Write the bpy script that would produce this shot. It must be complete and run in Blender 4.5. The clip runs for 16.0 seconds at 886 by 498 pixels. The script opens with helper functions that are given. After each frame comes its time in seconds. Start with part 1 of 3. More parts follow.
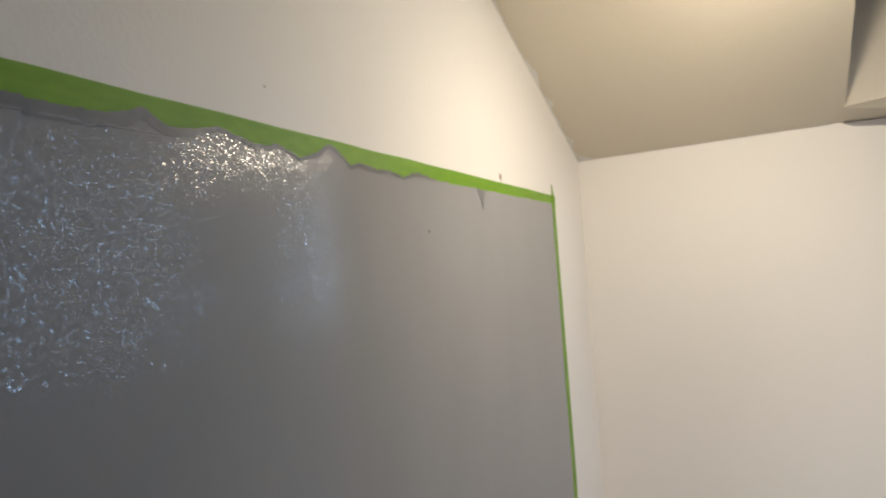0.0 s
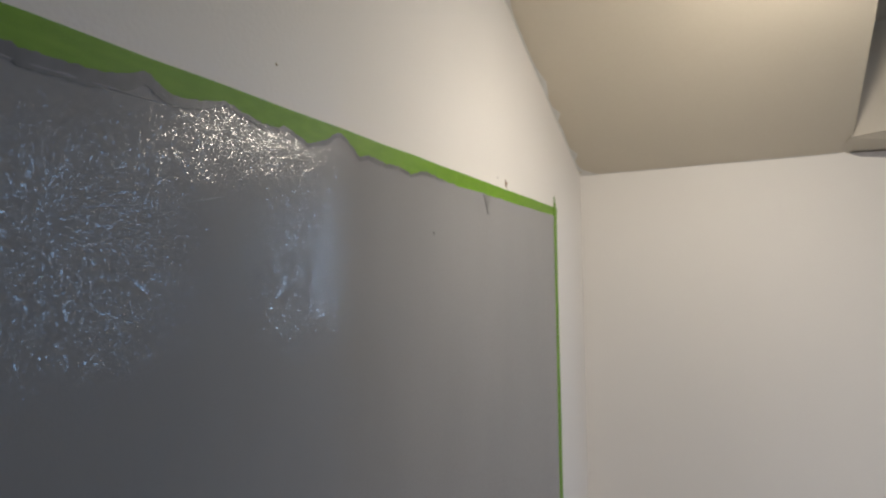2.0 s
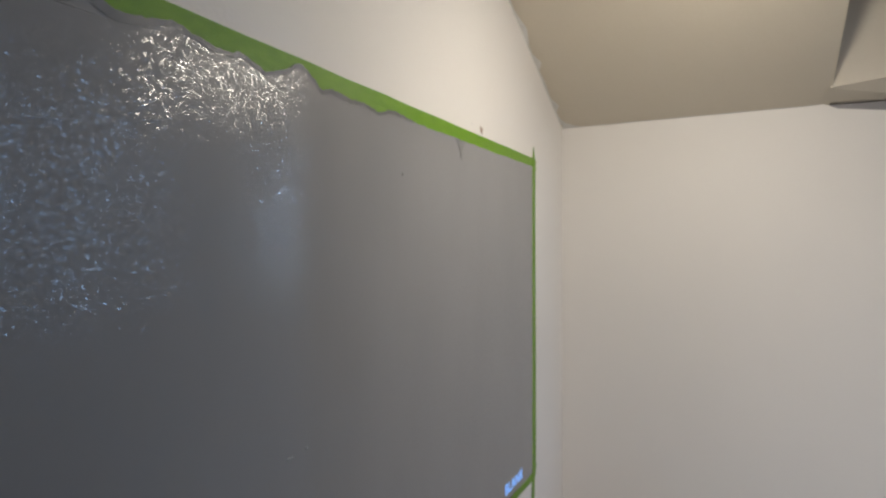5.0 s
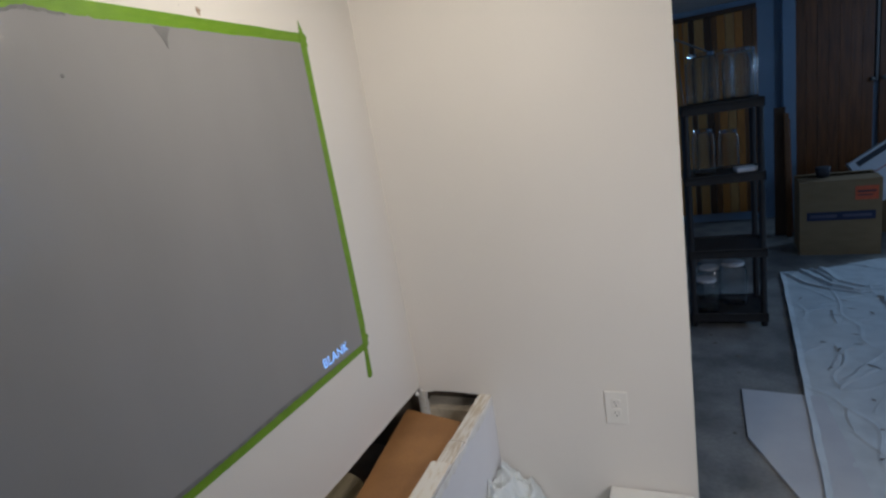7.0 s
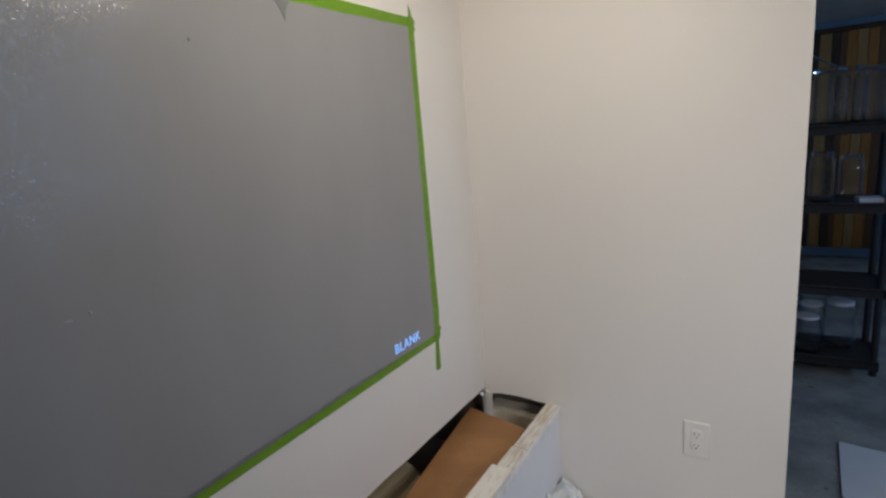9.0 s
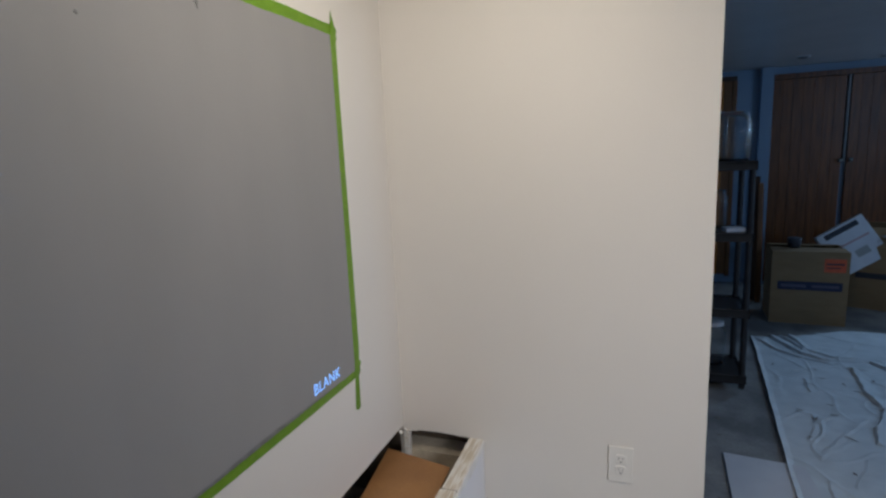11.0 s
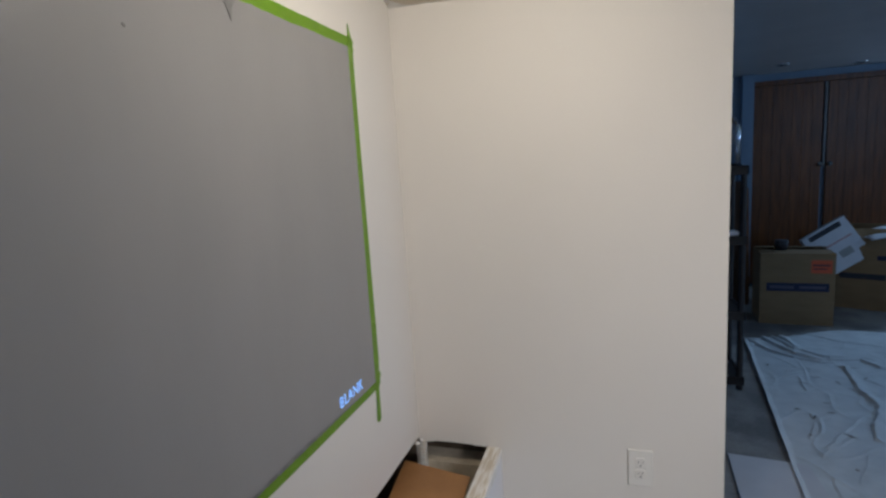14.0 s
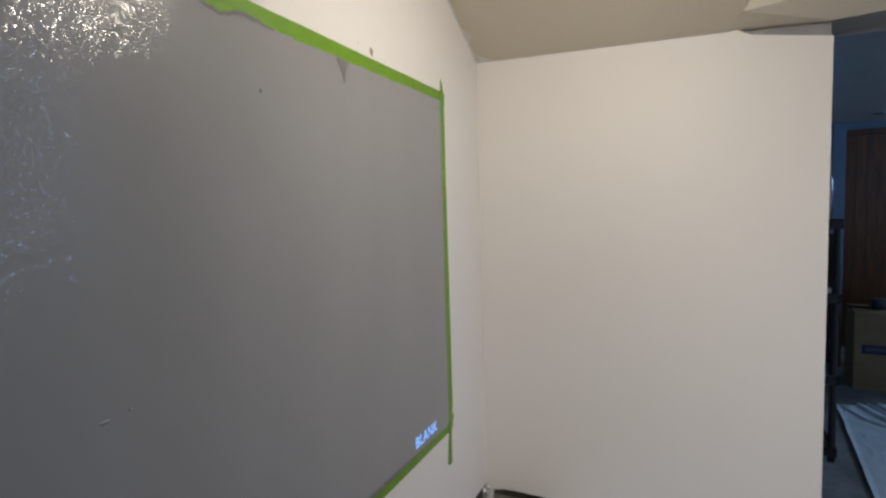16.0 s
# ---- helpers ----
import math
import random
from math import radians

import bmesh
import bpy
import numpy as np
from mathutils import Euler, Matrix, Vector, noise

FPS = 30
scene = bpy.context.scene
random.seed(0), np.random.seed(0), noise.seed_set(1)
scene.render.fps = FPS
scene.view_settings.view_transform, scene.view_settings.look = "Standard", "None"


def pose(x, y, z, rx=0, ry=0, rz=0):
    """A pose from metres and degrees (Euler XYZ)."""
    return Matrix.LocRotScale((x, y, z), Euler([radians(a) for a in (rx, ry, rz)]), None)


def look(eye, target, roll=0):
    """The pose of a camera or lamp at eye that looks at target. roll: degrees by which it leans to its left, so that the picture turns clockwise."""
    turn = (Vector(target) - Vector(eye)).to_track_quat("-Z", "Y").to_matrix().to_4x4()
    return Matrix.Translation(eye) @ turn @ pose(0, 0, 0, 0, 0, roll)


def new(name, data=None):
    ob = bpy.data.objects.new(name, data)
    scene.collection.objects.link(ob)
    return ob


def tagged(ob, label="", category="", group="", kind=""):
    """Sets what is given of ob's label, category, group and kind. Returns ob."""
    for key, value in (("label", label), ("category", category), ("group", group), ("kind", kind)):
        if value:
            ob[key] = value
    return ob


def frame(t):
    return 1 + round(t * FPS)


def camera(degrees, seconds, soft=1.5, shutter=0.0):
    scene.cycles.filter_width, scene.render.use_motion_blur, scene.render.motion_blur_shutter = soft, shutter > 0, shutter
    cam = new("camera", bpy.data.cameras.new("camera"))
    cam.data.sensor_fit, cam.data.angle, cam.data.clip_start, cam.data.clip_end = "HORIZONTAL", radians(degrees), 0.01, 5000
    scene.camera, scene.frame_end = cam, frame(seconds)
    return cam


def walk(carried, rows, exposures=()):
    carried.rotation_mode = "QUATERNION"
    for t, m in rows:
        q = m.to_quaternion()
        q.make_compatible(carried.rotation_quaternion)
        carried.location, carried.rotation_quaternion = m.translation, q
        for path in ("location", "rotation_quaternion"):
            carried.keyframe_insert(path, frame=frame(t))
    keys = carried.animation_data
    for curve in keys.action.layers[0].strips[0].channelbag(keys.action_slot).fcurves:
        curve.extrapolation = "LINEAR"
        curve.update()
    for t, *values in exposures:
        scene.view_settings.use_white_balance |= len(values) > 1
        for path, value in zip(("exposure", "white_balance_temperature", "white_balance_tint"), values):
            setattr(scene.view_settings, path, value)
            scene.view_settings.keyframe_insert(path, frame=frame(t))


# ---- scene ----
cam = camera(80.2, 16.0, soft=2.5, shutter=0.5)
PATH = [
    (0, (0.581, -1.922, 1.762), (-0.475, -0.225, 1.841), -4.0),
    (0.5, (0.596, -1.916, 1.754), (-0.389, -0.177, 1.834), -3.0),
    (1, (0.550, -1.869, 1.764), (-0.325, -0.074, 1.868), -2.0),
    (1.5, (0.556, -1.888, 1.75), (-0.361, -0.115, 1.87), -0.1),
    (2, (0.527, -1.903, 1.75), (-0.481, -0.179, 1.869), -0.6),
    (2.5, (0.51, -1.897, 1.75), (-0.507, -0.178, 1.86), 0.1),
    (3, (0.479, -1.908, 1.744), (-0.594, -0.223, 1.848), -0.5),
    (3.2, (0.500, -1.909, 1.751), (-0.598, -0.239, 1.832), -0.2),
    (5.3, (0.571, -1.867, 1.700), (-0.350, -0.092, 1.643), 0.0),
    (5.5, (0.572, -1.838, 1.714), (-0.266, -0.025, 1.606), 0.6),
    (6, (0.677, -1.78, 1.687), (-0.049, 0.06, 1.39), -1.1),
    (6.5, (0.872, -1.684, 1.682), (0.034, 0.1, 1.341), -1.6),
    (6.7, (0.918, -1.687, 1.651), (0.042, 0.078, 1.307), -4.5),
    (7, (0.972, -1.693, 1.654), (0.166, 0.079, 1.196), -9.4),
    (7.4, (0.966, -1.684, 1.616), (0.104, 0.065, 1.17), -6.1),
    (7.5, (0.965, -1.676, 1.617), (0.064, 0.059, 1.198), -6.6),
    (8, (0.945, -1.646, 1.619), (-0.018, 0.059, 1.212), -7.9),
    (8.5, (0.929, -1.665, 1.639), (-0.137, -0.032, 1.195), -5.4),
    (9, (0.923, -1.68, 1.632), (-0.125, -0.03, 1.209), -4.8),
    (9.3, (0.889, -1.704, 1.616), (-0.15, -0.047, 1.2), -3.8),
    (9.5, (0.886, -1.709, 1.624), (-0.175, -0.072, 1.181), -4.9),
    (10, (0.814, -1.67, 1.611), (-0.14, 0.055, 1.271), -2.9),
    (10.2, (0.815, -1.617, 1.600), (0.062, 0.201, 1.244), -3.3),
    (12.3, (0.658, -1.688, 1.620), (0.058, 0.195, 1.315), -2.9),
    (12.5, (0.657, -1.69, 1.614), (0.091, 0.205, 1.321), -3.5),
    (13, (0.655, -1.683, 1.608), (0.103, 0.216, 1.313), -1.8),
    (13.3, (0.65, -1.685, 1.616), (0.101, 0.213, 1.308), -1.1),
    (13.5, (0.66, -1.68, 1.62), (0.097, 0.214, 1.306), -0.6),
    (14, (0.668, -1.674, 1.607), (0.068, 0.210, 1.304), -3.6),
    (14.5, (0.641, -1.699, 1.624), (-0.019, 0.175, 1.397), -5.0),
    (15, (0.636, -1.715, 1.622), (-0.154, 0.111, 1.412), -3.8),
    (15.5, (0.609, -1.736, 1.627), (-0.213, 0.078, 1.437), -3.6),
    (16, (0.629, -1.724, 1.639), (-0.188, 0.096, 1.485), -1.7),
]
EXPOSURES = [(0.0, 0.54, 6720, 9), (0.5, 0.33, 6560, 9), (1.0, 0.16, 6380, 10), (1.5, 0.11, 6280, 10), (3.2, 0.11, 6240, 10), (5.5, 0.11, 6210, 10), (7.0, 0.17, 6250, 10), (16.0, 0.16, 6240, 10)]
walk(cam, [(t, look(eye, target, roll)) for t, eye, target, roll in PATH], EXPOSURES)

# ---- light ----
world = bpy.data.worlds.new("world")
scene.world = world
world.use_nodes = True
wn = world.node_tree
sky = wn.nodes.new("ShaderNodeTexSky")
sky.sky_type, sky.sun_disc = "NISHITA", False
sky.sun_elevation, sky.sun_rotation = radians(25), radians(200)
wn.nodes["Background"].inputs["Strength"].default_value = 0.12
wn.links.new(sky.outputs[0], wn.nodes["Background"].inputs["Color"])


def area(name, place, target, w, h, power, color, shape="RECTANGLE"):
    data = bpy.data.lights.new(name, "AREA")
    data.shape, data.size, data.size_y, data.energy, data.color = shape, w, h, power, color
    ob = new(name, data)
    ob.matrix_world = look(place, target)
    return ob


SLOPE = 0.525                        # rise of the stair soffit towards the south
LAMP = Vector((0.655, -0.89, 2.235))    # hanging bulb
bulb_data = bpy.data.lights.new("bulb_lamp", "POINT")
bulb_data.energy, bulb_data.color, bulb_data.shadow_soft_size = 4.15, (1.0, 0.88, 0.72), 0.045
new("bulb_lamp", bulb_data).location = LAMP
flood = bpy.data.lights.new("corner_fill", "SPOT")     # spot added at the bulb, pushes extra light into the corner
flood.energy, flood.color, flood.shadow_soft_size, flood.spot_size, flood.spot_blend = 11.0, (1.0, 0.88, 0.72), 0.08, radians(160), 1.0
new("corner_fill", flood).matrix_world = look(LAMP, (0.18, -0.42, 1.35))
# unseen fill lamp, added to lift the partition and the corner
area("fill_lamp", (2.8, -2.5, 2.4), (0.85, 0.0, 0.8), 0.9, 0.6, 4.3, (0.99, 0.97, 0.99)).data.spread = radians(58)
area("window_light", (4.99, 5.22, 2.13), (2.1, 1.9, 1.5), 0.16, 0.46, 19, (0.42, 0.67, 1.0)).data.spread = radians(150)
area("window_light_south", (5.27, 0.36, 2.12), (2.0, 2.4, 1.2), 0.8, 0.40, 18, (0.33, 0.58, 1.0))


# ---- materials ----
def material(name, color, color2=None, rough=0.6, scale=6.0, metallic=0.0, bump=0.0, bump_scale=80.0, stretch=(1, 1, 1),
             fine=0.0, detail=4.0, contrast=(0.35, 0.7), specular=0.5, coat=0.0, island=0.0, rough2=None):
    m = bpy.data.materials.new(name)
    m.use_nodes = True
    n, l = m.node_tree.nodes, m.node_tree.links
    b = n["Principled BSDF"]
    b.inputs["Roughness"].default_value = rough
    b.inputs["Metallic"].default_value = metallic
    b.inputs["Specular IOR Level"].default_value = specular
    b.inputs["Coat Weight"].default_value = coat
    tc = n.new("ShaderNodeTexCoord")
    mp = n.new("ShaderNodeMapping")
    mp.inputs["Scale"].default_value = stretch
    l.new(tc.outputs["Object"], mp.inputs["Vector"])
    t1 = n.new("ShaderNodeTexNoise")
    t1.inputs["Scale"].default_value, t1.inputs["Detail"].default_value = scale, detail
    l.new(mp.outputs[0], t1.inputs["Vector"])
    ramp = n.new("ShaderNodeValToRGB")
    ramp.color_ramp.elements[0].position, ramp.color_ramp.elements[1].position = contrast
    ramp.color_ramp.elements[0].color = (*color, 1)
    ramp.color_ramp.elements[1].color = (*(color2 or [c * 0.9 for c in color]), 1)
    l.new(t1.outputs["Fac"], ramp.inputs["Fac"])
    out = ramp.outputs["Color"]
    t2 = n.new("ShaderNodeTexNoise")
    t2.inputs["Scale"].default_value, t2.inputs["Detail"].default_value = bump_scale, 3
    l.new(mp.outputs[0], t2.inputs["Vector"])
    if fine:
        mix = n.new("ShaderNodeMix")
        mix.data_type, mix.blend_type = "RGBA", "OVERLAY"
        mix.inputs["Factor"].default_value = fine
        l.new(out, mix.inputs[6])
        l.new(t2.outputs["Fac"], mix.inputs[7])
        out = mix.outputs[2]
    if island:
        info = n.new("ShaderNodeObjectInfo")
        hsv = n.new("ShaderNodeHueSaturation")
        rng = n.new("ShaderNodeMapRange")
        rng.inputs["To Min"].default_value, rng.inputs["To Max"].default_value = 1 - island, 1 + island
        l.new(info.outputs["Random"], rng.inputs["Value"])
        l.new(rng.outputs[0], hsv.inputs["Value"])
        l.new(out, hsv.inputs["Color"])
        out = hsv.outputs[0]
    l.new(out, b.inputs["Base Color"])
    if rough2 is not None:
        rr = n.new("ShaderNodeMapRange")
        rr.inputs["From Min"].default_value, rr.inputs["From Max"].default_value = 0.3, 0.7
        rr.inputs["To Min"].default_value, rr.inputs["To Max"].default_value = rough, rough2
        l.new(t1.outputs["Fac"], rr.inputs["Value"])
        l.new(rr.outputs[0], b.inputs["Roughness"])
    if bump:
        bp = n.new("ShaderNodeBump")
        bp.inputs["Strength"].default_value, bp.inputs["Distance"].default_value = bump, 0.004
        l.new(t2.outputs["Fac"], bp.inputs["Height"])
        l.new(bp.outputs[0], b.inputs["Normal"])
    return m


def glowing(name, color, strength):
    m = bpy.data.materials.new(name)
    m.use_nodes = True
    b = m.node_tree.nodes["Principled BSDF"]
    b.inputs["Base Color"].default_value = (*color, 1)
    b.inputs["Emission Color"].default_value = (*color, 1)
    b.inputs["Emission Strength"].default_value = strength
    return m


def clear(name, color, rough=0.08):
    m = bpy.data.materials.new(name)
    m.use_nodes = True
    b = m.node_tree.nodes["Principled BSDF"]
    b.inputs["Base Color"].default_value = (*color, 1)
    b.inputs["Roughness"].default_value = rough
    b.inputs["Transmission Weight"].default_value = 1.0
    b.inputs["IOR"].default_value = 1.2
    return m


WALL_PAINT = material("wall_paint", (0.78, 0.75, 0.71), (0.74, 0.71, 0.67), 0.6, 1.4, contrast=(0.2, 0.8), bump=0.12, bump_scale=160, fine=0.03)
CEILING_PAINT = material("ceiling_paint", (0.67, 0.605, 0.50), (0.62, 0.56, 0.46), 0.48, 1.5, contrast=(0.2, 0.8), bump=0.1, bump_scale=120, fine=0.04)
CAULK = material("joint_compound", (0.80, 0.79, 0.77), (0.70, 0.68, 0.65), 0.8, 25, bump=0.4, bump_scale=120)
SCREEN_PAINT = material("screen_paint", (0.288, 0.283, 0.291), (0.268, 0.264, 0.272), 0.5, 3.0, bump=0.05, bump_scale=300, fine=0.02, contrast=(0.25, 0.75), detail=3.0, stretch=(1, 2.6, 0.7), specular=0.2)
sn, sl = SCREEN_PAINT.node_tree.nodes, SCREEN_PAINT.node_tree.links
gloss = sn["Principled BSDF"]
gloss.inputs["Coat Weight"].default_value = 0.85
gloss.inputs["Coat Roughness"].default_value = 0.15
gloss.inputs["Coat IOR"].default_value = 1.5
# orange peel left by the roller: small facets, each with a tilt of its own
coords = sn.new("ShaderNodeTexCoord")
facet = sn.new("ShaderNodeTexVoronoi")
facet.inputs["Scale"].default_value = 560
sl.new(coords.outputs["Object"], facet.inputs["Vector"])
centred = sn.new("ShaderNodeVectorMath")
centred.operation, centred.inputs[1].default_value = "SUBTRACT", (0.5, 0.5, 0.5)
sl.new(facet.outputs["Color"], centred.inputs[0])
tilt = sn.new("ShaderNodeVectorMath")
tilt.operation, tilt.inputs[3].default_value = "SCALE", 0.22
sl.new(centred.outputs[0], tilt.inputs[0])
lean = sn.new("ShaderNodeVectorMath")
lean.operation = "ADD"
sl.new(coords.outputs["Normal"], lean.inputs[0])
sl.new(tilt.outputs[0], lean.inputs[1])
unit = sn.new("ShaderNodeVectorMath")
unit.operation = "NORMALIZE"
sl.new(lean.outputs[0], unit.inputs[0])
sl.new(unit.outputs[0], gloss.inputs["Coat Normal"])
SCREEN_DARK = material("screen_paint_drip", (0.190, 0.188, 0.194), (0.140, 0.139, 0.144), 0.42, 40, bump=0.05, bump_scale=200)
TAPE = material("masking_tape", (0.135, 0.290, 0.008), (0.17, 0.335, 0.014), 0.42, 30, bump=0.25, bump_scale=600, stretch=(1, 1, 3), fine=0.06)
LUMBER = material("painted_lumber", (0.56, 0.49, 0.39), (0.76, 0.74, 0.70), 0.75, 20, bump=0.4, bump_scale=60, stretch=(6, 0.7, 6), fine=0.15, contrast=(0.4, 0.6))
LUMBER_WHITE = material("splashed_lumber", (0.80, 0.78, 0.73), (0.64, 0.55, 0.42), 0.75, 18, bump=0.4, bump_scale=60, stretch=(5, 1, 5), fine=0.15, contrast=(0.5, 0.68))
HARDBOARD = material("hardboard", (0.37, 0.185, 0.068), (0.27, 0.128, 0.046), 0.55, 6, bump=0.15, bump_scale=160, fine=0.2, detail=7)
DARK_WOOD = material("dark_framing", (0.10, 0.056, 0.032), (0.15, 0.092, 0.056), 0.85, 10, bump=0.4, bump_scale=60, stretch=(6, 6, 1))
BLOCK = material("raw_concrete", (0.57, 0.49, 0.37), (0.42, 0.36, 0.27), 0.9, 12, bump=0.6, bump_scale=60, fine=0.2)
CONCRETE = material("stained_concrete", (0.33, 0.32, 0.30), (0.18, 0.18, 0.175), 0.62, 3.5, bump=0.3, bump_scale=50, fine=0.25, detail=9, contrast=(0.38, 0.62))
PLATE = material("ivory_plastic", (0.80, 0.78, 0.74), (0.78, 0.76, 0.72), 0.35, 5)
SLOT = material("slot_black", (0.02, 0.02, 0.02), None, 0.6)
CLOTH = material("canvas_cloth", (0.74, 0.78, 0.79), (0.63, 0.67, 0.68), 0.9, 8, bump=0.3, bump_scale=350, fine=0.08)
STAIN = material("paint_splash", (0.16, 0.14, 0.12), (0.28, 0.25, 0.22), 0.8, 20)
BLUE_WALL = material("blue_grey_wall", (0.30, 0.40, 0.52), (0.26, 0.36, 0.48), 0.7, 3, bump=0.15, bump_scale=100, fine=0.05)
DARK_CEILING = material("basement_ceiling", (0.62, 0.62, 0.63), (0.57, 0.57, 0.58), 0.30, 3, bump=0.15, bump_scale=90, fine=0.05)


# ---- building blocks ----
def box(bm, x0, x1, y0, y1, z0, z1, bevel=0.0):
    vs = [bm.verts.new((x, y, z)) for x in (x0, x1) for y in (y0, y1) for z in (z0, z1)]
    fs = [bm.faces.new([vs[i] for i in q]) for q in ((0, 1, 3, 2), (4, 6, 7, 5), (0, 4, 5, 1), (2, 3, 7, 6), (0, 2, 6, 4), (1, 5, 7, 3))]
    if bevel:
        bmesh.ops.bevel(bm, geom=list({e for f in fs for e in f.edges}), offset=bevel, segments=2, affect="EDGES", profile=0.6)
    return bm


def slab(bm, corners, drop):
    """A plate: a polygon of corners, thickened by the vector drop."""
    top = [bm.verts.new(c) for c in corners]
    low = [bm.verts.new(Vector(c) + Vector(drop)) for c in corners]
    bm.faces.new(top)
    bm.faces.new(low[::-1])
    for i in range(len(top)):
        j = (i + 1) % len(top)
        bm.faces.new((top[j], top[i], low[i], low[j]))
    bmesh.ops.recalc_face_normals(bm, faces=bm.faces)
    return bm


def lathe(bm, profile, seg=24, cx=0.0, cy=0.0, squash=None):
    rings = []
    for r, z in profile:
        ring = []
        for i in range(seg):
            a = 2 * math.pi * i / seg
            k = 1.0
            if squash:
                k = 1 / (abs(math.cos(a)) ** squash + abs(math.sin(a)) ** squash) ** (1 / squash)
            ring.append(bm.verts.new((cx + r * k * math.cos(a), cy + r * k * math.sin(a), z)))
        rings.append(ring)
    for a, b in zip(rings, rings[1:]):
        for i in range(seg):
            j = (i + 1) % seg
            bm.faces.new((a[i], a[j], b[j], b[i]))
    bm.faces.new(rings[0][::-1])
    bm.faces.new(rings[-1])
    return bm


def mesh_object(name, bm, mat, smooth=False):
    me = bpy.data.meshes.new(name)
    bmesh.ops.recalc_face_normals(bm, faces=bm.faces)
    bm.to_mesh(me)
    bm.free()
    me.materials.append(mat)
    if smooth:
        me.polygons.foreach_set("use_smooth", [True] * len(me.polygons))
    return new(name, me)


def structure(name, bm, mat, label="", category="wall"):
    return tagged(mesh_object(name, bm, mat), label, category, kind="structure")


def part(name, bm, mat, parent, label="", smooth=False):
    ob = mesh_object(name, bm, mat, smooth)
    ob.parent = parent
    if label:
        ob["label"] = label
    return ob


def thing(name, label, category, m=None, group=""):
    ob = new(name)
    ob.empty_display_size = 0.1
    if m is not None:
        ob.matrix_world = m
    return tagged(ob, label, category, group)


def B():
    return bmesh.new()


def soffit(y, x=0.0):
    return 2.128 - SLOPE * y - 0.022 * x


# ---- the shell ----
LINING = material("dusty_lining", (0.17, 0.130, 0.092), (0.115, 0.088, 0.062), 0.9, 14, bump=0.3, bump_scale=60)
structure("floor", box(B(), -0.7, 5.3, -4.2, 5.4, -0.15, 0.0), CONCRETE, "stained bare concrete basement floor", "floor")

# screen wall, cut off above the knee wall
bm = B()
low = [(0.0, -4.2 + i * 0.06, 0.648 + 0.02 * min(0.6, 0.06 * (70 - i)) + 0.006 * noise.noise((i * 0.35, 0, 3))) for i in range(71)]
poly = [(0, 0.0, 0.648)] + [(0, 0.0, 2.16), (0, -4.2, 4.36)] + low
slab(bm, poly, (-0.014, 0, 0))
structure("wall_west", bm, WALL_PAINT, "off-white painted drywall wall under the stair soffit", "wall")
structure("wall_framing", box(B(), -0.70, -0.60, -4.2, 0.0, 0.0, 4.3), DARK_WOOD, "dark bare framing behind the cut drywall", "wall")

# far wall with the ragged hole beside the corner
bm = B()
hole = [(0.262, 0.630)]
for i in range(12):
    f = i / 11
    hole.append((0.252 - 0.226 * f, 0.632 + 0.007 * math.sin(2.6 * f) - 0.004 * (f > 0.85) + 0.004 * noise.noise((i * 0.9, 1, 0))))
hole += [(0.022, 0.60), (0.020, 0.40)]
ring = [(1.0, 0.0), (1.0, 2.062), (0.81, 2.094), (0.768, 2.116), (-0.014, 2.132), (-0.014, 0.40)]
slab(bm, [(x, 0.0, z) for x, z in ring + hole[::-1] + [(0.262, 0.40), (0.262, 0.0)]][::1], (0, 0.013, 0))
structure("wall_north", bm, WALL_PAINT, "cream white painted drywall wall with a ragged hole", "wall")
structure("wall_north_core", box(B(), 0.32, 0.998, 0.014, 0.115, 0.0, 2.06), DARK_WOOD, "timber core of the partition wall", "wall")
structure("wall_north_back", box(B(), -0.7, 0.999, 0.118, 0.13, 0.0, 2.5), BLUE_WALL, "back face of the partition wall", "wall")
structure("wall_north_lining", box(B(), -0.60, 0.31, 0.113, 0.117, 0.0, 0.9), LINING, "dark lining behind the wall hole", "wall")
structure("wall_north_ledge", box(B(), -0.014, 0.30, 0.016, 0.112, 0.0, 0.545), BLOCK, "raw concrete ledge inside the wall hole", "wall")

# torn paper lip along the top of the hole
bm = B()
for (xa, za), (xb, zb) in zip(hole[1:12], hole[2:13]):
    da, db = (0.0025 + 0.003 * abs(noise.noise((x * 60, 3, 1))) for x in (xa, xb))
    bm.faces.new([bm.verts.new(c) for c in ((xa, -0.0012, za - da), (xb, -0.0012, zb - db), (xb, -0.0022, zb + 0.001), (xa, -0.0022, za + 0.001))])
bmesh.ops.remove_doubles(bm, verts=bm.verts, dist=1e-5)
structure("trim_torn_paper", bm, CAULK, "white torn drywall paper over the hole", "trim")

# soffit of the stairs and the ceiling round it
bm = B()
slab(bm, [(x, y, soffit(y, x)) for x, y in ((-0.7, 0.012), (0.79, 0.012), (0.79, -4.2), (-0.7, -4.2))], (0, 0, 0.05))
structure("ceiling_soffit", bm, CEILING_PAINT, "beige painted sloping stair soffit", "ceiling")
bm = B()
slab(bm, [(0.70, 0.0, 2.42), (5.3, 0.0, 2.42), (5.3, -4.2, 4.6), (0.70, -4.2, 4.6)], (0, 0, 0.05))
structure("ceiling_upper", bm, CEILING_PAINT, "beige upper sloping ceiling beside the soffit", "ceiling")
bm = B()
slab(bm, [(0.785, -0.066, 2.140), (0.785, -0.066, 2.152), (0.70, -0.066, 2.19), (0.70, -0.066, 2.60), (2.6, -0.066, 2.60), (2.6, -0.066, 2.165), (1.0, -0.066, 2.157)], (0, 0.03, 0))
structure("header_face", bm, CEILING_PAINT, "beige drywall header over the opening", "ceiling")
bm = B()
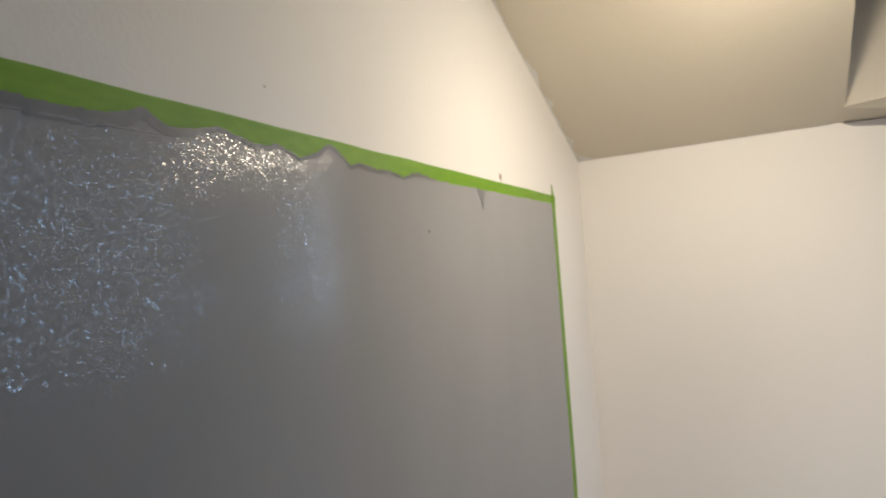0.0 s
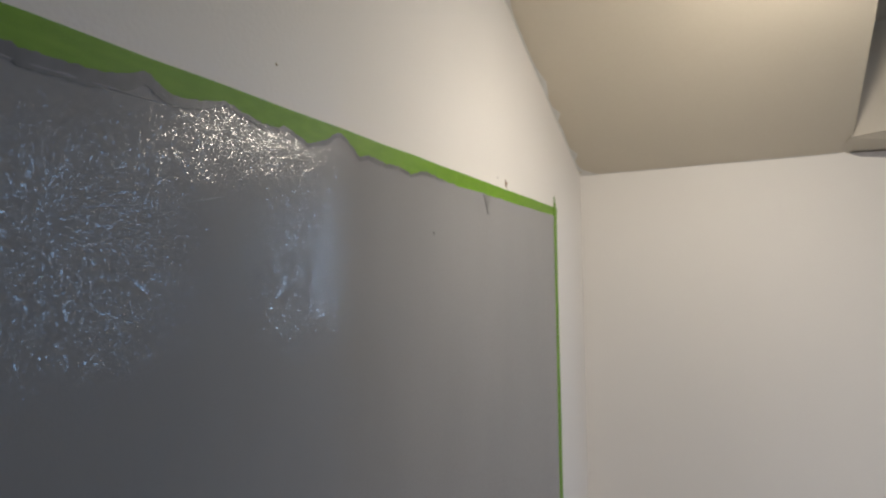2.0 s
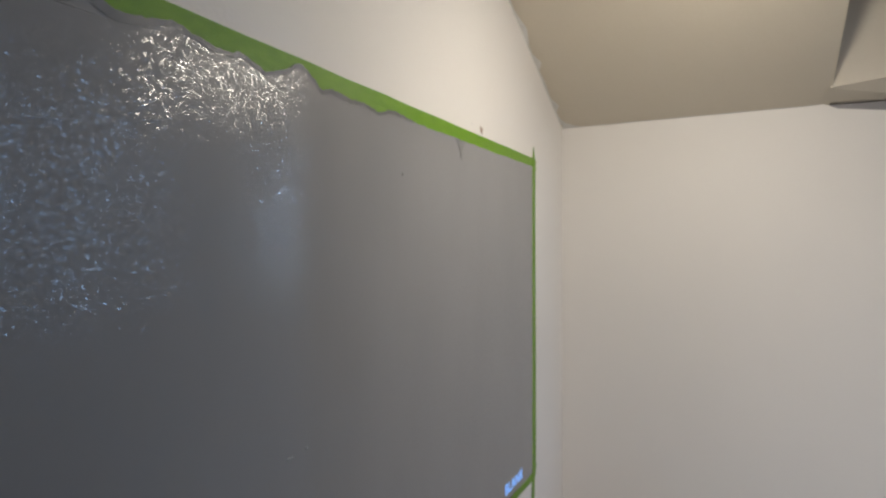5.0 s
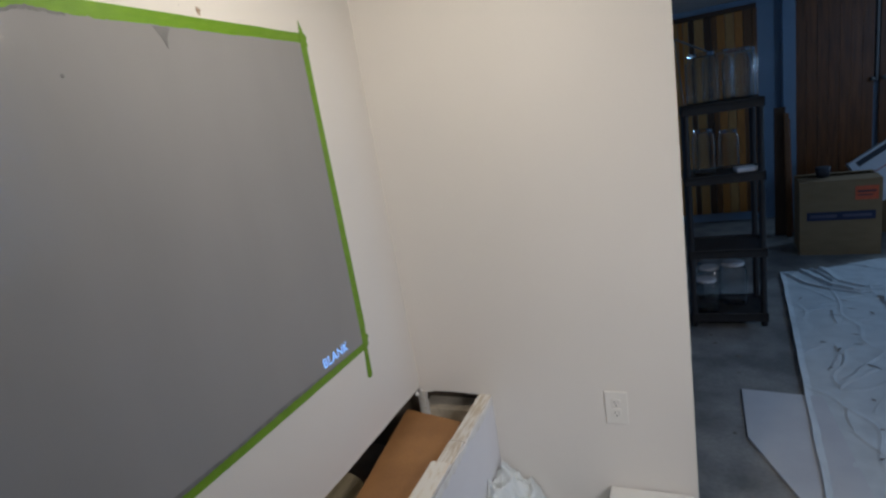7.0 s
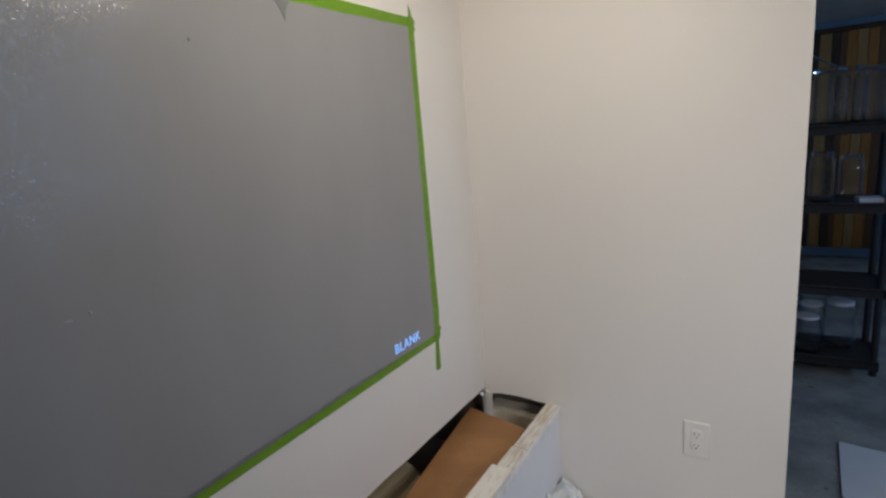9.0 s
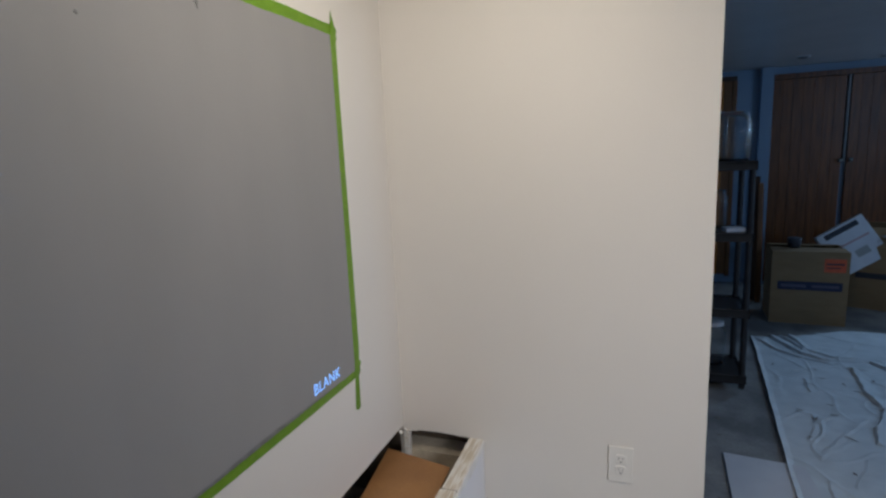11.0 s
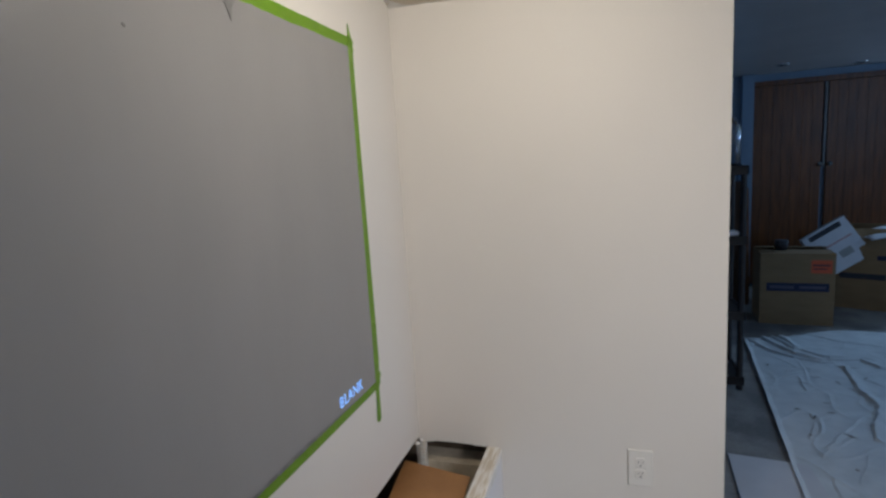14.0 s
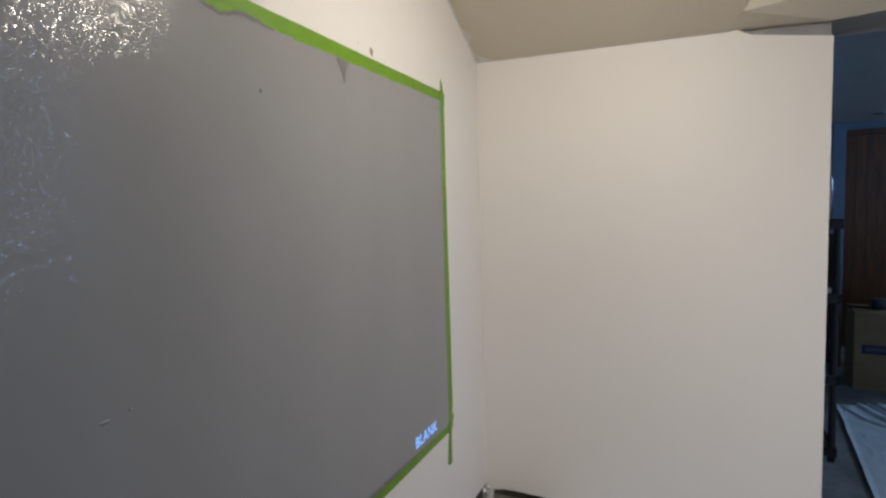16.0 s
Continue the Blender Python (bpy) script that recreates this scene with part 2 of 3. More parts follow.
v = [bm.verts.new(c) for c in ((0.785, -0.066, 2.139), (1.0, -0.066, 2.156), (2.6, -0.066, 2.164), (2.6, 0.13, 2.10), (1.0, 0.13, 2.10), (1.0, -0.002, 2.102), (0.755, -0.002, 2.114), (0.755, 0.117, 2.112))]
bm.faces.new((v[0], v[1], v[5], v[6]))
bm.faces.new((v[1], v[2], v[3], v[4], v[5]))
bm.faces.new((v[6], v[5], v[4], v[7]))
structure("header_underside", bm, CEILING_PAINT, "patched drywall underside of the header", "ceiling")
structure("header_end", box(B(), 2.6, 2.612, -0.066, 0.14, 2.10, 2.6), CEILING_PAINT, "beige end of the header", "ceiling")
structure("ceiling_basement", box(B(), -0.7, 5.3, 0.002, 5.4, 2.425, 2.5), DARK_CEILING, "grey painted basement ceiling", "ceiling")
structure("header_north", box(B(), 1.0, 2.6, 0.131, 0.14, 2.09, 2.42), DARK_CEILING, "grey back of the header", "ceiling")

# strip whose dark grey stands in for shade below the header
structure("header_recess", slab(B(), [(0.74, 0.0155, 2.058), (0.998, 0.0155, 2.058), (0.998, 0.0155, 2.104), (0.74, 0.0155, 2.118)], (0, 0.012, 0)), material("recess_shade", (0.32, 0.305, 0.31), (0.26, 0.25, 0.255), 0.85, 14, bump=0.2, bump_scale=120, fine=0.1), "strip above the partition, coloured grey for the header's shade", "ceiling")

# the rest of the shell
bm = B()
for x0, x1, z0, z1 in ((-0.7, 4.88, 0.0, 2.42), (5.10, 5.3, 0.0, 2.42), (4.88, 5.10, 0.0, 1.87), (4.88, 5.10, 2.39, 2.42)):
    box(bm, x0, x1, 5.25, 5.4, z0, z1)
structure("wall_back_room", bm, BLUE_WALL, "blue-grey painted basement wall", "wall")
structure("wall_back_room_west", box(B(), -0.7, -0.6, 0.13, 5.25, 0.0, 2.42), BLUE_WALL, "blue-grey side wall", "wall")
structure("wall_south", box(B(), -0.6, 5.3, -4.35, -4.2, 0.0, 4.7), WALL_PAINT, "white painted wall", "wall")
bm = B()
for y0, y1, z0, z1 in ((-4.2, 5.4, 0, 1.87), (-4.2, 5.4, 2.39, 4.7), (-4.2, -0.08, 1.87, 2.39), (0.98, 5.4, 1.87, 2.39)):
    box(bm, 5.3, 5.45, y0, y1, z0, z1)
structure("wall_east", bm, WALL_PAINT, "white basement wall with a high window opening", "wall")

# ---- the painted screen and its masking tape ----
def keep(ob, parent):
    ob.matrix_parent_inverse = parent.matrix_world.inverted()
    return ob


def rag(t, seed, a):
    return a * (noise.noise((t * 9, seed, 0)) + 0.6 * noise.noise((t * 31, seed, 5)) + 0.35 * noise.noise((t * 90, seed, 9)))


def bumpy(y, c, w, h):
    return h * max(0.0, 1 - abs(y - c) / w)


# humps and dips of the paint on the tape: centre, half width, height
LAPS = ((-1.602, 0.028, 0.014), (-1.51, 0.05, 0.012), (-1.418, 0.02, 0.006), (-1.375, 0.026, -0.009), (-1.308, 0.040, 0.023), (-1.262, 0.018, -0.006),
        (-1.20, 0.04, -0.004), (-1.118, 0.03, -0.008), (-1.06, 0.04, 0.007))
SCREEN_Y0, SCREEN_Y1 = -2.06, -0.312
screen = thing("projection_screen", "grey glossy roller-painted projection screen on white wall", "screen", pose(0, -1.2, 1.0))
bm = B()
n = 700
rows = []
for i in range(n + 1):
    y = SCREEN_Y0 + (SCREEN_Y1 - SCREEN_Y0) * i / n
    top = 1.948 + rag(y, 2, 0.0035) + 0.0022 * noise.noise((y * 160, 4, 4)) * (y < -0.9)
    if y < -0.95:
        top += 0.002 + rag(y * 1.6, 7, 0.003)
        for c, w, h in LAPS:
            top += bumpy(y, c, w, h)
    low = 0.992 + rag(y, 11, 0.0018)
    rows.append((y, low, top))
for k in range(n):
    (y0, l0, t0), (y1, l1, t1) = rows[k], rows[k + 1]
    vs = [bm.verts.new(c) for c in ((0.0022, y0, l0), (0.0022, y1, l1), (0.0022, y1, t1), (0.0022, y0, t0), (0.0004, y0, l0), (0.0004, y1, l1), (0.0004, y1, t1), (0.0004, y0, t0))]
    bm.faces.new(vs[:4])
    bm.faces.new((vs[3], vs[2], vs[6], vs[7]))
    bm.faces.new((vs[1], vs[0], vs[4], vs[5]))
bmesh.ops.remove_doubles(bm, verts=bm.verts, dist=1e-5)
p = part("paint_film", bm, SCREEN_PAINT, screen)
p.matrix_parent_inverse = screen.matrix_world.inverted()


# thicker laps of film over the tape's edges
bm = B()
for k in range(n):
    (y0, l0, t0), (y1, l1, t1) = rows[k], rows[k + 1]
    if y1 < -1.0:
        w0, w1 = (min(0.010, max(0, -1.50 - y) * 0.1) + 0.004 + 0.010 * abs(noise.noise((y * 7, 1, 2))) + 0.006 * abs(noise.noise((y * 25, 1, 2))) for y in (y0, y1))
        bm.faces.new([bm.verts.new(c) for c in ((0.0030, y0, t0 - w0), (0.0030, y1, t1 - w1), (0.0034, y1, t1 + 0.0005), (0.0034, y0, t0 + 0.0005))])
bmesh.ops.remove_doubles(bm, verts=bm.verts, dist=1e-5)
keep(part("film_lap", bm, SCREEN_DARK, screen, "dull dark lap of paint over the tape"), screen)
bm = B()
for k in range(n):
    (y0, l0, t0), (y1, l1, t1) = rows[k], rows[k + 1]
    if y1 < -0.42:
        w0, w1 = (min(1, (-0.42 - y) * 4) * (0.009 + 0.005 * noise.noise((y * 6, 8, 2))) for y in (y0, y1))
        bm.faces.new([bm.verts.new(c) for c in ((0.0030, y0, l0 - 0.0005), (0.0030, y1, l1 - 0.0005), (0.0028, y1, l1 + w1), (0.0028, y0, l0 + w0))])
bmesh.ops.remove_doubles(bm, verts=bm.verts, dist=1e-5)
keep(part("film_lap", bm, SCREEN_DARK, screen, "dull dark lap of paint over the tape"), screen)

# bead where the film climbs over the hidden edge of the tape
bm = B()
prev = None
for i in range(160):
    y = -2.05 + i * 0.003
    r = 0.0012 * (1 + 0.6 * noise.noise((y * 60, 2, 2))) * min(1.0, (-1.573 - y) * 20)
    z = 1.938 + 0.0012 * noise.noise((y * 25, 6, 1))
    arc = [bm.verts.new((0.0021 + max(0.0, r) * math.sin(a), y, z + 1.5 * r * math.cos(a))) for a in (0, 0.8, 1.57, 2.34, 3.14)]
    if prev:
        for k in range(4):
            bm.faces.new((prev[k], prev[k + 1], arc[k + 1], arc[k]))
    prev = arc
keep(part("bead", bm, SCREEN_PAINT, screen, "glossy raised bead of grey paint", True), screen)

# drip under the tape, pits and scratches in the film
bm = B()
slab(bm, [(0.0032, -0.822, 1.946), (0.0032, -0.778, 1.946), (0.0032, -0.792, 1.925), (0.0032, -0.796, 1.902), (0.0032, -0.806, 1.925)], (-0.001, 0, 0))
keep(part("drip", bm, SCREEN_DARK, screen, "darker triangular paint run"), screen)
PIT = material("bare_pit", (0.30, 0.30, 0.31), None, 0.4)
for y, z, ry, rz in ((-1.039, 1.841, 0.004, 0.004), (-1.333, 1.395, 0.008, 0.003), (-1.30, 1.40, 0.003, 0.003)):
    bm = B()
    lathe(bm, [(1.0, 0.0), (0.8, 0.5), (0.35, 0.9)], 10)
    bmesh.ops.transform(bm, matrix=Matrix.Translation((0.002, y, z)) @ Matrix(((0, 0, 0.0018, 0), (ry, 0, 0, 0), (0, rz, 0, 0), (0, 0, 0, 1))), verts=bm.verts)
    keep(part("pit", bm, PIT if z < 1.5 else SCREEN_DARK, screen), screen)
# raised scratches; the paler grey paints in the light they catch
SCRATCH_GLINT = material("scratch_glint", (0.36, 0.36, 0.38), None, 0.25)
for y0, z0, y1, z1 in ((-1.558, 1.836, -1.504, 1.851), (-1.66, 1.820, -1.60, 1.830)):
    bm = B()
    d = Vector((0, y1 - y0, z1 - z0)).normalized()
    o = Vector((0, -d.z, d.y)) * 0.0010
    a, b = Vector((0.0022, y0, z0)), Vector((0.0022, y1, z1))
    slab(bm, [a, a * 0.5 + b * 0.5 - o + Vector((0.0014, 0, 0)), b, a * 0.5 + b * 0.5 + o + Vector((0.0014, 0, 0))], (-0.001, 0, 0))
    keep(part("scratch", bm, SCRATCH_GLINT, screen), screen)


def tape_strip(label, x0, pieces):
    """A run of tape: the stuck strip and its loose or torn ends."""
    t = thing("masking_tape", label, "tape", None, "masking tape round the screen")
    for name, outline in pieces:
        bm = B()
        slab(bm, [(x0 + 0.0012, y, z) for y, z in outline], (-0.0012, 0, 0))
        part(name, bm, TAPE, t)


tape_strip("green masking tape strip with paint-lapped lower edge, along screen top", 0.0, (
    ("strip", [(-2.12, 1.930)] + [(-2.12 + 0.05 * i, 1.931) for i in range(1, 36)] + [(-0.322, 1.933), (-0.322, 1.9755)]
     + [(-0.35 - 0.05 * i, 1.9755 + 0.00027 * i + 0.0012 * noise.noise((i * 0.5, 3, 3))) for i in range(36)]),
    ("torn_end", [(-0.322, 1.933), (-0.292, 1.934), (-0.281, 1.944), (-0.287, 1.954), (-0.280, 1.966), (-0.290, 1.976), (-0.322, 1.9755)])))
tape_strip("green masking tape strip along the screen's bottom edge", 0.0, (
    ("strip", [(-2.12, 0.964), (-1.2, 0.968), (-0.6, 0.966), (-0.325, 0.967), (-0.325, 1.0035), (-0.6, 1.000), (-1.3, 1.002), (-2.12, 1.0)]),
    ("torn_end", [(-0.325, 0.967), (-0.300, 0.967), (-0.287, 0.978), (-0.291, 0.988), (-0.281, 1.001), (-0.286, 1.012), (-0.300, 1.006), (-0.325, 1.0035)])))
tape_strip("upright green masking tape strip with a loose lower tail", 0.0013, (
    ("tail", [(-0.332, 0.872), (-0.321, 0.864), (-0.305, 0.868), (-0.303, 0.96), (-0.323, 0.96)]),
    ("strip", [(-0.323, 0.96), (-0.303, 0.96), (-0.290, 1.05), (-0.2905, 1.40), (-0.293, 1.75), (-0.291, 1.955), (-0.319, 1.95), (-0.320, 1.60), (-0.321, 1.2)]),
    ("torn_end", [(-0.319, 1.95), (-0.291, 1.955), (-0.297, 1.983), (-0.309, 2.010), (-0.3135, 1.978)])))

# the word that the projector throws on the screen
BLANK_GLOW = glowing("projected_light", (0.22, 0.46, 1.0), 0.85)
font = bpy.data.curves.new("blank_text", "FONT")
font.body, font.size, font.extrude, font.space_character = "BLANK", 0.042, 0.0003, 1.12
font.align_x = "LEFT"
tmp = bpy.data.objects.new("tmp", font)
scene.collection.objects.link(tmp)
bpy.context.view_layer.update()
me = bpy.data.meshes.new_from_object(tmp.evaluated_get(bpy.context.evaluated_depsgraph_get()))
bpy.data.objects.remove(tmp)
me.materials.clear()
me.materials.append(BLANK_GLOW)
word = new("projected_word", me)
word.matrix_world = Matrix.Translation((0.0030, -0.541, 1.0105)) @ Matrix(((0, 0, 1, 0), (0.93, 0, 0, 0), (0, 1, 0, 0), (0, 0, 0, 1)))
tagged(word, "pale blue projected word on the grey screen", "projection")

# chips and dimples in the wall above the tape
for nm, y, z, ry, rz, mat_, lab in (("wall_chip", -0.683, 1.993, 0.008, 0.008, material("bare_gypsum", (0.30, 0.20, 0.13), (0.5, 0.42, 0.34), 0.9, 200), "brown chip torn out of white wall paint"),
                                    ("wall_dimple", -0.735, 1.999, 0.0018, 0.0018, CAULK, "small filled nail hole in white wall"),
                                    ("wall_dimple", -1.43, 2.035, 0.0022, 0.0016, BLOCK, "small filled nail hole in white wall")):
    bm = B()
    k = [(math.cos(a) * ry * s, math.sin(a) * rz * s) for a, s in ((0.2, 1), (1.2, 0.8), (2.1, 1.2), (3.0, 0.7), (4.2, 0.9), (5.0, 1.5), (5.6, 0.6))]
    slab(bm, [(0.0015, y + a, z + b) for a, b in k], (-0.0025, 0, 0))
    tagged(mesh_object(nm, bm, mat_), lab, "wall chip")

# joint compound smeared along the soffit's edge
bm = B()
for i in range(60):
    y0, y1 = -0.02 - i * 0.03, -0.02 - (i + 1) * 0.03
    w0, w1 = (0.006 + 0.020 * max(0, noise.noise((y * 11, 2, 8))) + 0.016 * (noise.noise((y * 34, 5, 1)) > 0.15) for y in (y0, y1))
    vs = [bm.verts.new(c) for c in ((0.0, y0, soffit(y0) - 0.0015), (0.0, y1, soffit(y1) - 0.0015), (w1, y1, soffit(y1, w1) - 0.0025), (w0, y0, soffit(y0, w0) - 0.0025))]
    bm.faces.new(vs)
bmesh.ops.remove_doubles(bm, verts=bm.verts, dist=1e-5)
structure("trim_joint_compound", bm, CAULK, "white joint compound smeared along the soffit", "trim")
bm = B()
for i in range(40):
    x0, x1 = 0.002 + i * 0.019, 0.002 + (i + 1) * 0.019
    w0, w1 = (0.004 + 0.012 * max(0, noise.noise((x * 13, 4, 8))) + 0.02 * max(0, 1 - abs(x - 0.02) / 0.03) for x in (x0, x1))
    zz = lambda w: soffit(-w, x0) - 0.0029
    bm.faces.new([bm.verts.new(c) for c in ((x0, -0.0005, zz(0)), (x1, -0.0005, zz(0)), (x1, -w1, zz(w1)), (x0, -w0, zz(w0)))])
bmesh.ops.remove_doubles(bm, verts=bm.verts, dist=1e-5)
structure("trim_joint_compound_north", bm, CAULK, "white joint compound in the soffit corner", "trim")

# hanging bulb
pendant = thing("pendant_bulb", "bare warm bulb hanging on a cord from the soffit", "lamp", Matrix.Translation(LAMP))
bm = lathe(B(), [(0.008, -0.026), (0.020, -0.022), (0.029, -0.010), (0.031, 0.006), (0.026, 0.024), (0.016, 0.042), (0.013, 0.050)], 24)
bulb = part("bulb", bm, glowing("bulb_glass", (1.0, 0.90, 0.75), 45), pendant, "glowing frosted glass bulb", True)
bulb.visible_shadow = False
part("socket", lathe(B(), [(0.018, 0.048), (0.021, 0.055), (0.021, 0.10), (0.010, 0.115)], 20), PLATE, pendant, "", True)
part("cord", lathe(B(), [(0.0035, 0.11), (0.0035, soffit(LAMP.y, LAMP.x) - LAMP.z - 0.01)], 10), PLATE, pendant)
part("ceiling_rose", lathe(B(), [(0.04, soffit(LAMP.y, LAMP.x) - LAMP.z - 0.025), (0.045, soffit(LAMP.y, LAMP.x) - LAMP.z + 0.02)], 24), PLATE, pendant)

# outlet
outlet = thing("wall_outlet", "ivory duplex wall outlet with a plain plate", "outlet", pose(0.757, -0.0005, 0.614))
bm = box(B(), -0.0375, 0.0375, -0.006, 0.0, -0.061, 0.061, 0.0025)
part("plate", bm, PLATE, outlet)
for s in (-1, 1):
    bm = B()
    lathe(bm, [(0.017, 0.0), (0.017, 0.002), (0.0155, 0.0028)], 20, squash=3)
    bmesh.ops.transform(bm, matrix=pose(0, -0.0062, s * 0.0195, 90), verts=bm.verts)
    face = part("socket", bm, PLATE, outlet)
    for x, w, h, dz in ((-0.006, 0.0008, 0.008, 0.003), (0.006, 0.0008, 0.006, 0.003), (0.0, 0.0022, 0.004, -0.008)):
        part("slot", box(B(), x - w, x + w, -0.0098, -0.0085, s * 0.0195 + dz - h / 2, s * 0.0195 + dz + h / 2), SLOT, face)
bm = B()
lathe(bm, [(0.003, 0), (0.0028, 0.001)], 12)
bmesh.ops.transform(bm, matrix=pose(0, -0.0062, 0, 90), verts=bm.verts)
part("screw", bm, PLATE, outlet)

# knee wall under the screen
knee = thing("knee_wall", "low white knee wall topped with rough paint-splashed lumber", "knee wall", pose(0.28, -2.0, 0))
def kpart(name, bm, mat_, label=""):
    return keep(part(name, bm, mat_, knee, label), knee)
kpart("front_panel", box(B(), 0.293, 0.303, -4.2, -0.001, 0.0, 0.622, 0.002), material("bluish_primer", (0.75, 0.75, 0.78), (0.71, 0.71, 0.74), 0.65, 3, bump=0.2, bump_scale=90), "pale bluish white primed panel")
for y0, y1, x0, x1, z1, mt in ((-0.30, -0.002, 0.252, 0.301, 0.635, LUMBER), (-0.462, -0.302, 0.247, 0.299, 0.634, LUMBER), (-0.86, -0.43, 0.240, 0.306, 0.648, LUMBER_WHITE), (-2.1, -0.864, 0.246, 0.306, 0.636, LUMBER), (-4.2, -2.104, 0.246, 0.306, 0.637, LUMBER_WHITE)):
    bm = box(B(), x0, x1, y0, y1, z1 - 0.036 if mt is LUMBER else 0.6365, z1, 0.003)
    kpart("top_rail", bm, mt)
for y in (-0.05, -0.5, -0.95, -1.4, -1.85, -2.3, -2.75, -3.2, -3.65):
    kpart("stud", box(B(), 0.252, 0.290, y - 0.019, y + 0.019, 0.0, 0.598, 0.002), LUMBER)

# torn drywall edge along the outside of the rail
bm = B()
prev = None
for i in range(211):
    y = -0.004 - i * 0.012
    w = 0.002 + 0.004 * abs(noise.noise((y * 14, 3, 1))) + 0.003 * max(0, noise.noise((y * 45, 3, 7)))
    foot = 0.606 + 0.014 * noise.noise((y * 9, 1, 6)) + 0.010 * noise.noise((y * 33, 1, 6))
    z = 0.628 + 0.010 * noise.noise((y * 11, 8, 1)) + 0.006 * noise.noise((y * 40, 8, 1))
    ring_ = [bm.verts.new(c) for c in ((0.3035, y, foot - 0.004), (0.3035 + w * 0.8, y, foot), (0.3035 + w, y, z - 0.004), (0.3035 + w * 0.6, y, z + 0.003), (0.296, y, z + 0.001))]
    if prev:
        for k in range(4):
            bm.faces.new((prev[k], prev[k + 1], ring_[k + 1], ring_[k]))
    prev = ring_
kpart("torn_edge", bm, CAULK, "white torn drywall edge")

# things inside the cavity
PALE_LOG = material("pale_bark", (0.62, 0.50, 0.30), (0.46, 0.36, 0.20), 0.8, 10, bump=0.4, bump_scale=60, stretch=(5, 5, 0.6), fine=0.2)
CAVITY_SHADE = material("cavity_shade_brown", (0.17, 0.125, 0.085), (0.23, 0.175, 0.125), 0.9, 12, bump=0.5, bump_scale=60)
bm = B()
slab(bm, [(-0.035, -0.070, 0.590), (0.226, -0.146, 0.604), (0.238, -0.34, 0.603), (0.238, -1.30, 0.597), (0.132, -1.30, 0.592)], (0, 0, -0.006))
bmesh.ops.bevel(bm, geom=bm.edges[:], offset=0.0012, segments=1, affect="EDGES")
tagged(mesh_object("hardboard_sheet", bm, HARDBOARD), "loose brown hardboard sheet lying in the open cavity", "board")
for y in (-0.28, -0.80, -1.25):
    kpart("cross_block", box(B(), 0.02 + 0.06 * (y < -0.5), 0.246, y - 0.018, y + 0.018, 0.34, 0.580, 0.002), DARK_WOOD)
# added support block; dark brown colour imitates the gap's shade
tagged(mesh_object("cavity_block", box(B(), -0.60, 0.24, -4.1, -0.02, 0.0, 0.375, 0.01), CAVITY_SHADE), "added block inside the open cavity, coloured dark for shade", "footing")
bm = B()
lathe(bm, [(0.070, 0.0), (0.075, 0.006), (0.075, 0.90), (0.070, 0.906)], 24)
pipe = tagged(mesh_object("cut_log_post", bm, PALE_LOG), "pale round timber offcut lying in the cavity", "offcut")
pipe.matrix_world = Matrix.Translation((-0.135, -1.29, 0.451)) @ pose(0, 0, 0, -90, 0, 0)
strip = tagged(mesh_object("drywall_sliver", box(B(), 0.0, 0.019, -0.004, 0.004, 0.50, 0.634, 0.001), LUMBER_WHITE), "torn white drywall sliver in the corner", "drywall sliver")
strip.matrix_world = pose(0.002, -0.008, 0.0)
for a, (x, y, z, s) in enumerate(((0.004, -0.040, 0.640, 0.008), (0.014, -0.016, 0.642, 0.006))):
    bm = B()
    bmesh.ops.create_icosphere(bm, subdivisions=2, radius=s)
    for v in bm.verts:
        v.co += v.co.normalized() * 0.4 * s * noise.noise(v.co * 90 + Vector((a, 0, 0)))
    crumb = tagged(mesh_object("plaster_crumb", bm, CAULK), "white plaster crumb clinging to the torn wall edge", "plaster")
    crumb.location = (x, y, z)


# ---- cloths ----
def cloth_sheet(name, label, nx, ny, place, height, mat_=CLOTH):
    bm = B()
    grid = []
    for j in range(ny + 1):
        row = []
        for i in range(nx + 1):
            u, v = i / nx, j / ny
            x, y = place(u, v)
            row.append(bm.verts.new((x, y, max(0.003, height(x, y, u, v)))))
        grid.append(row)
    for j in range(ny):
        for i in range(nx):
            bm.faces.new((grid[j][i], grid[j][i + 1], grid[j + 1][i + 1], grid[j + 1][i]))
    ob = mesh_object(name, bm, mat_, True)
    md = ob.modifiers.new("thick", "SOLIDIFY")
    md.thickness, md.offset = 0.003, 1
    return tagged(ob, label, "drop cloth")


def ridge(x, y, s, seed):
    return 1 - abs(noise.noise((x * s, y * s, seed)))


def heap(x, y, u, v):
    wx = x + 0.012 * noise.noise((x * 22, y * 22, 3))
    wy = y + 0.012 * noise.noise((x * 22, y * 22, 8))
    dx, dy = wx - 0.325, wy + 0.11
    ang = math.atan2(dy, dx)
    rad = math.hypot(dx, dy * (0.62 if dy < 0 else 1.0))
    pleat = abs(math.sin(ang * 5.5 + 3 * noise.noise((rad * 6, ang, 1)))) + 0.5 * abs(math.sin(ang * 12 + 5 * noise.noise((rad * 9, ang, 4))))
    rad *= 0.92 + 0.10 * pleat
    z = 0.362 - 5.6 * rad * rad
    crumple = 0.060 * (ridge(wx, wy * 0.8, 11, 2) ** 5 - 0.48) + 0.020 * (ridge(wx, wy, 27, 6) ** 4 - 0.5)
    return max(z + crumple, 0.008 + 0.012 * ridge(x, y, 9, 5) ** 4)


cloth_sheet("crumpled_cloth", "crumpled white drop cloth heaped against the wall", 170, 230,
            lambda u, v: (0.306 + 0.40 * u, -0.60 + 0.592 * v), heap)
tagged(mesh_object("foam_block", box(B(), 0.712, 0.985, -0.33, -0.006, 0.0, 0.295, 0.006), PLATE), "white foam block standing against the wall", "block")

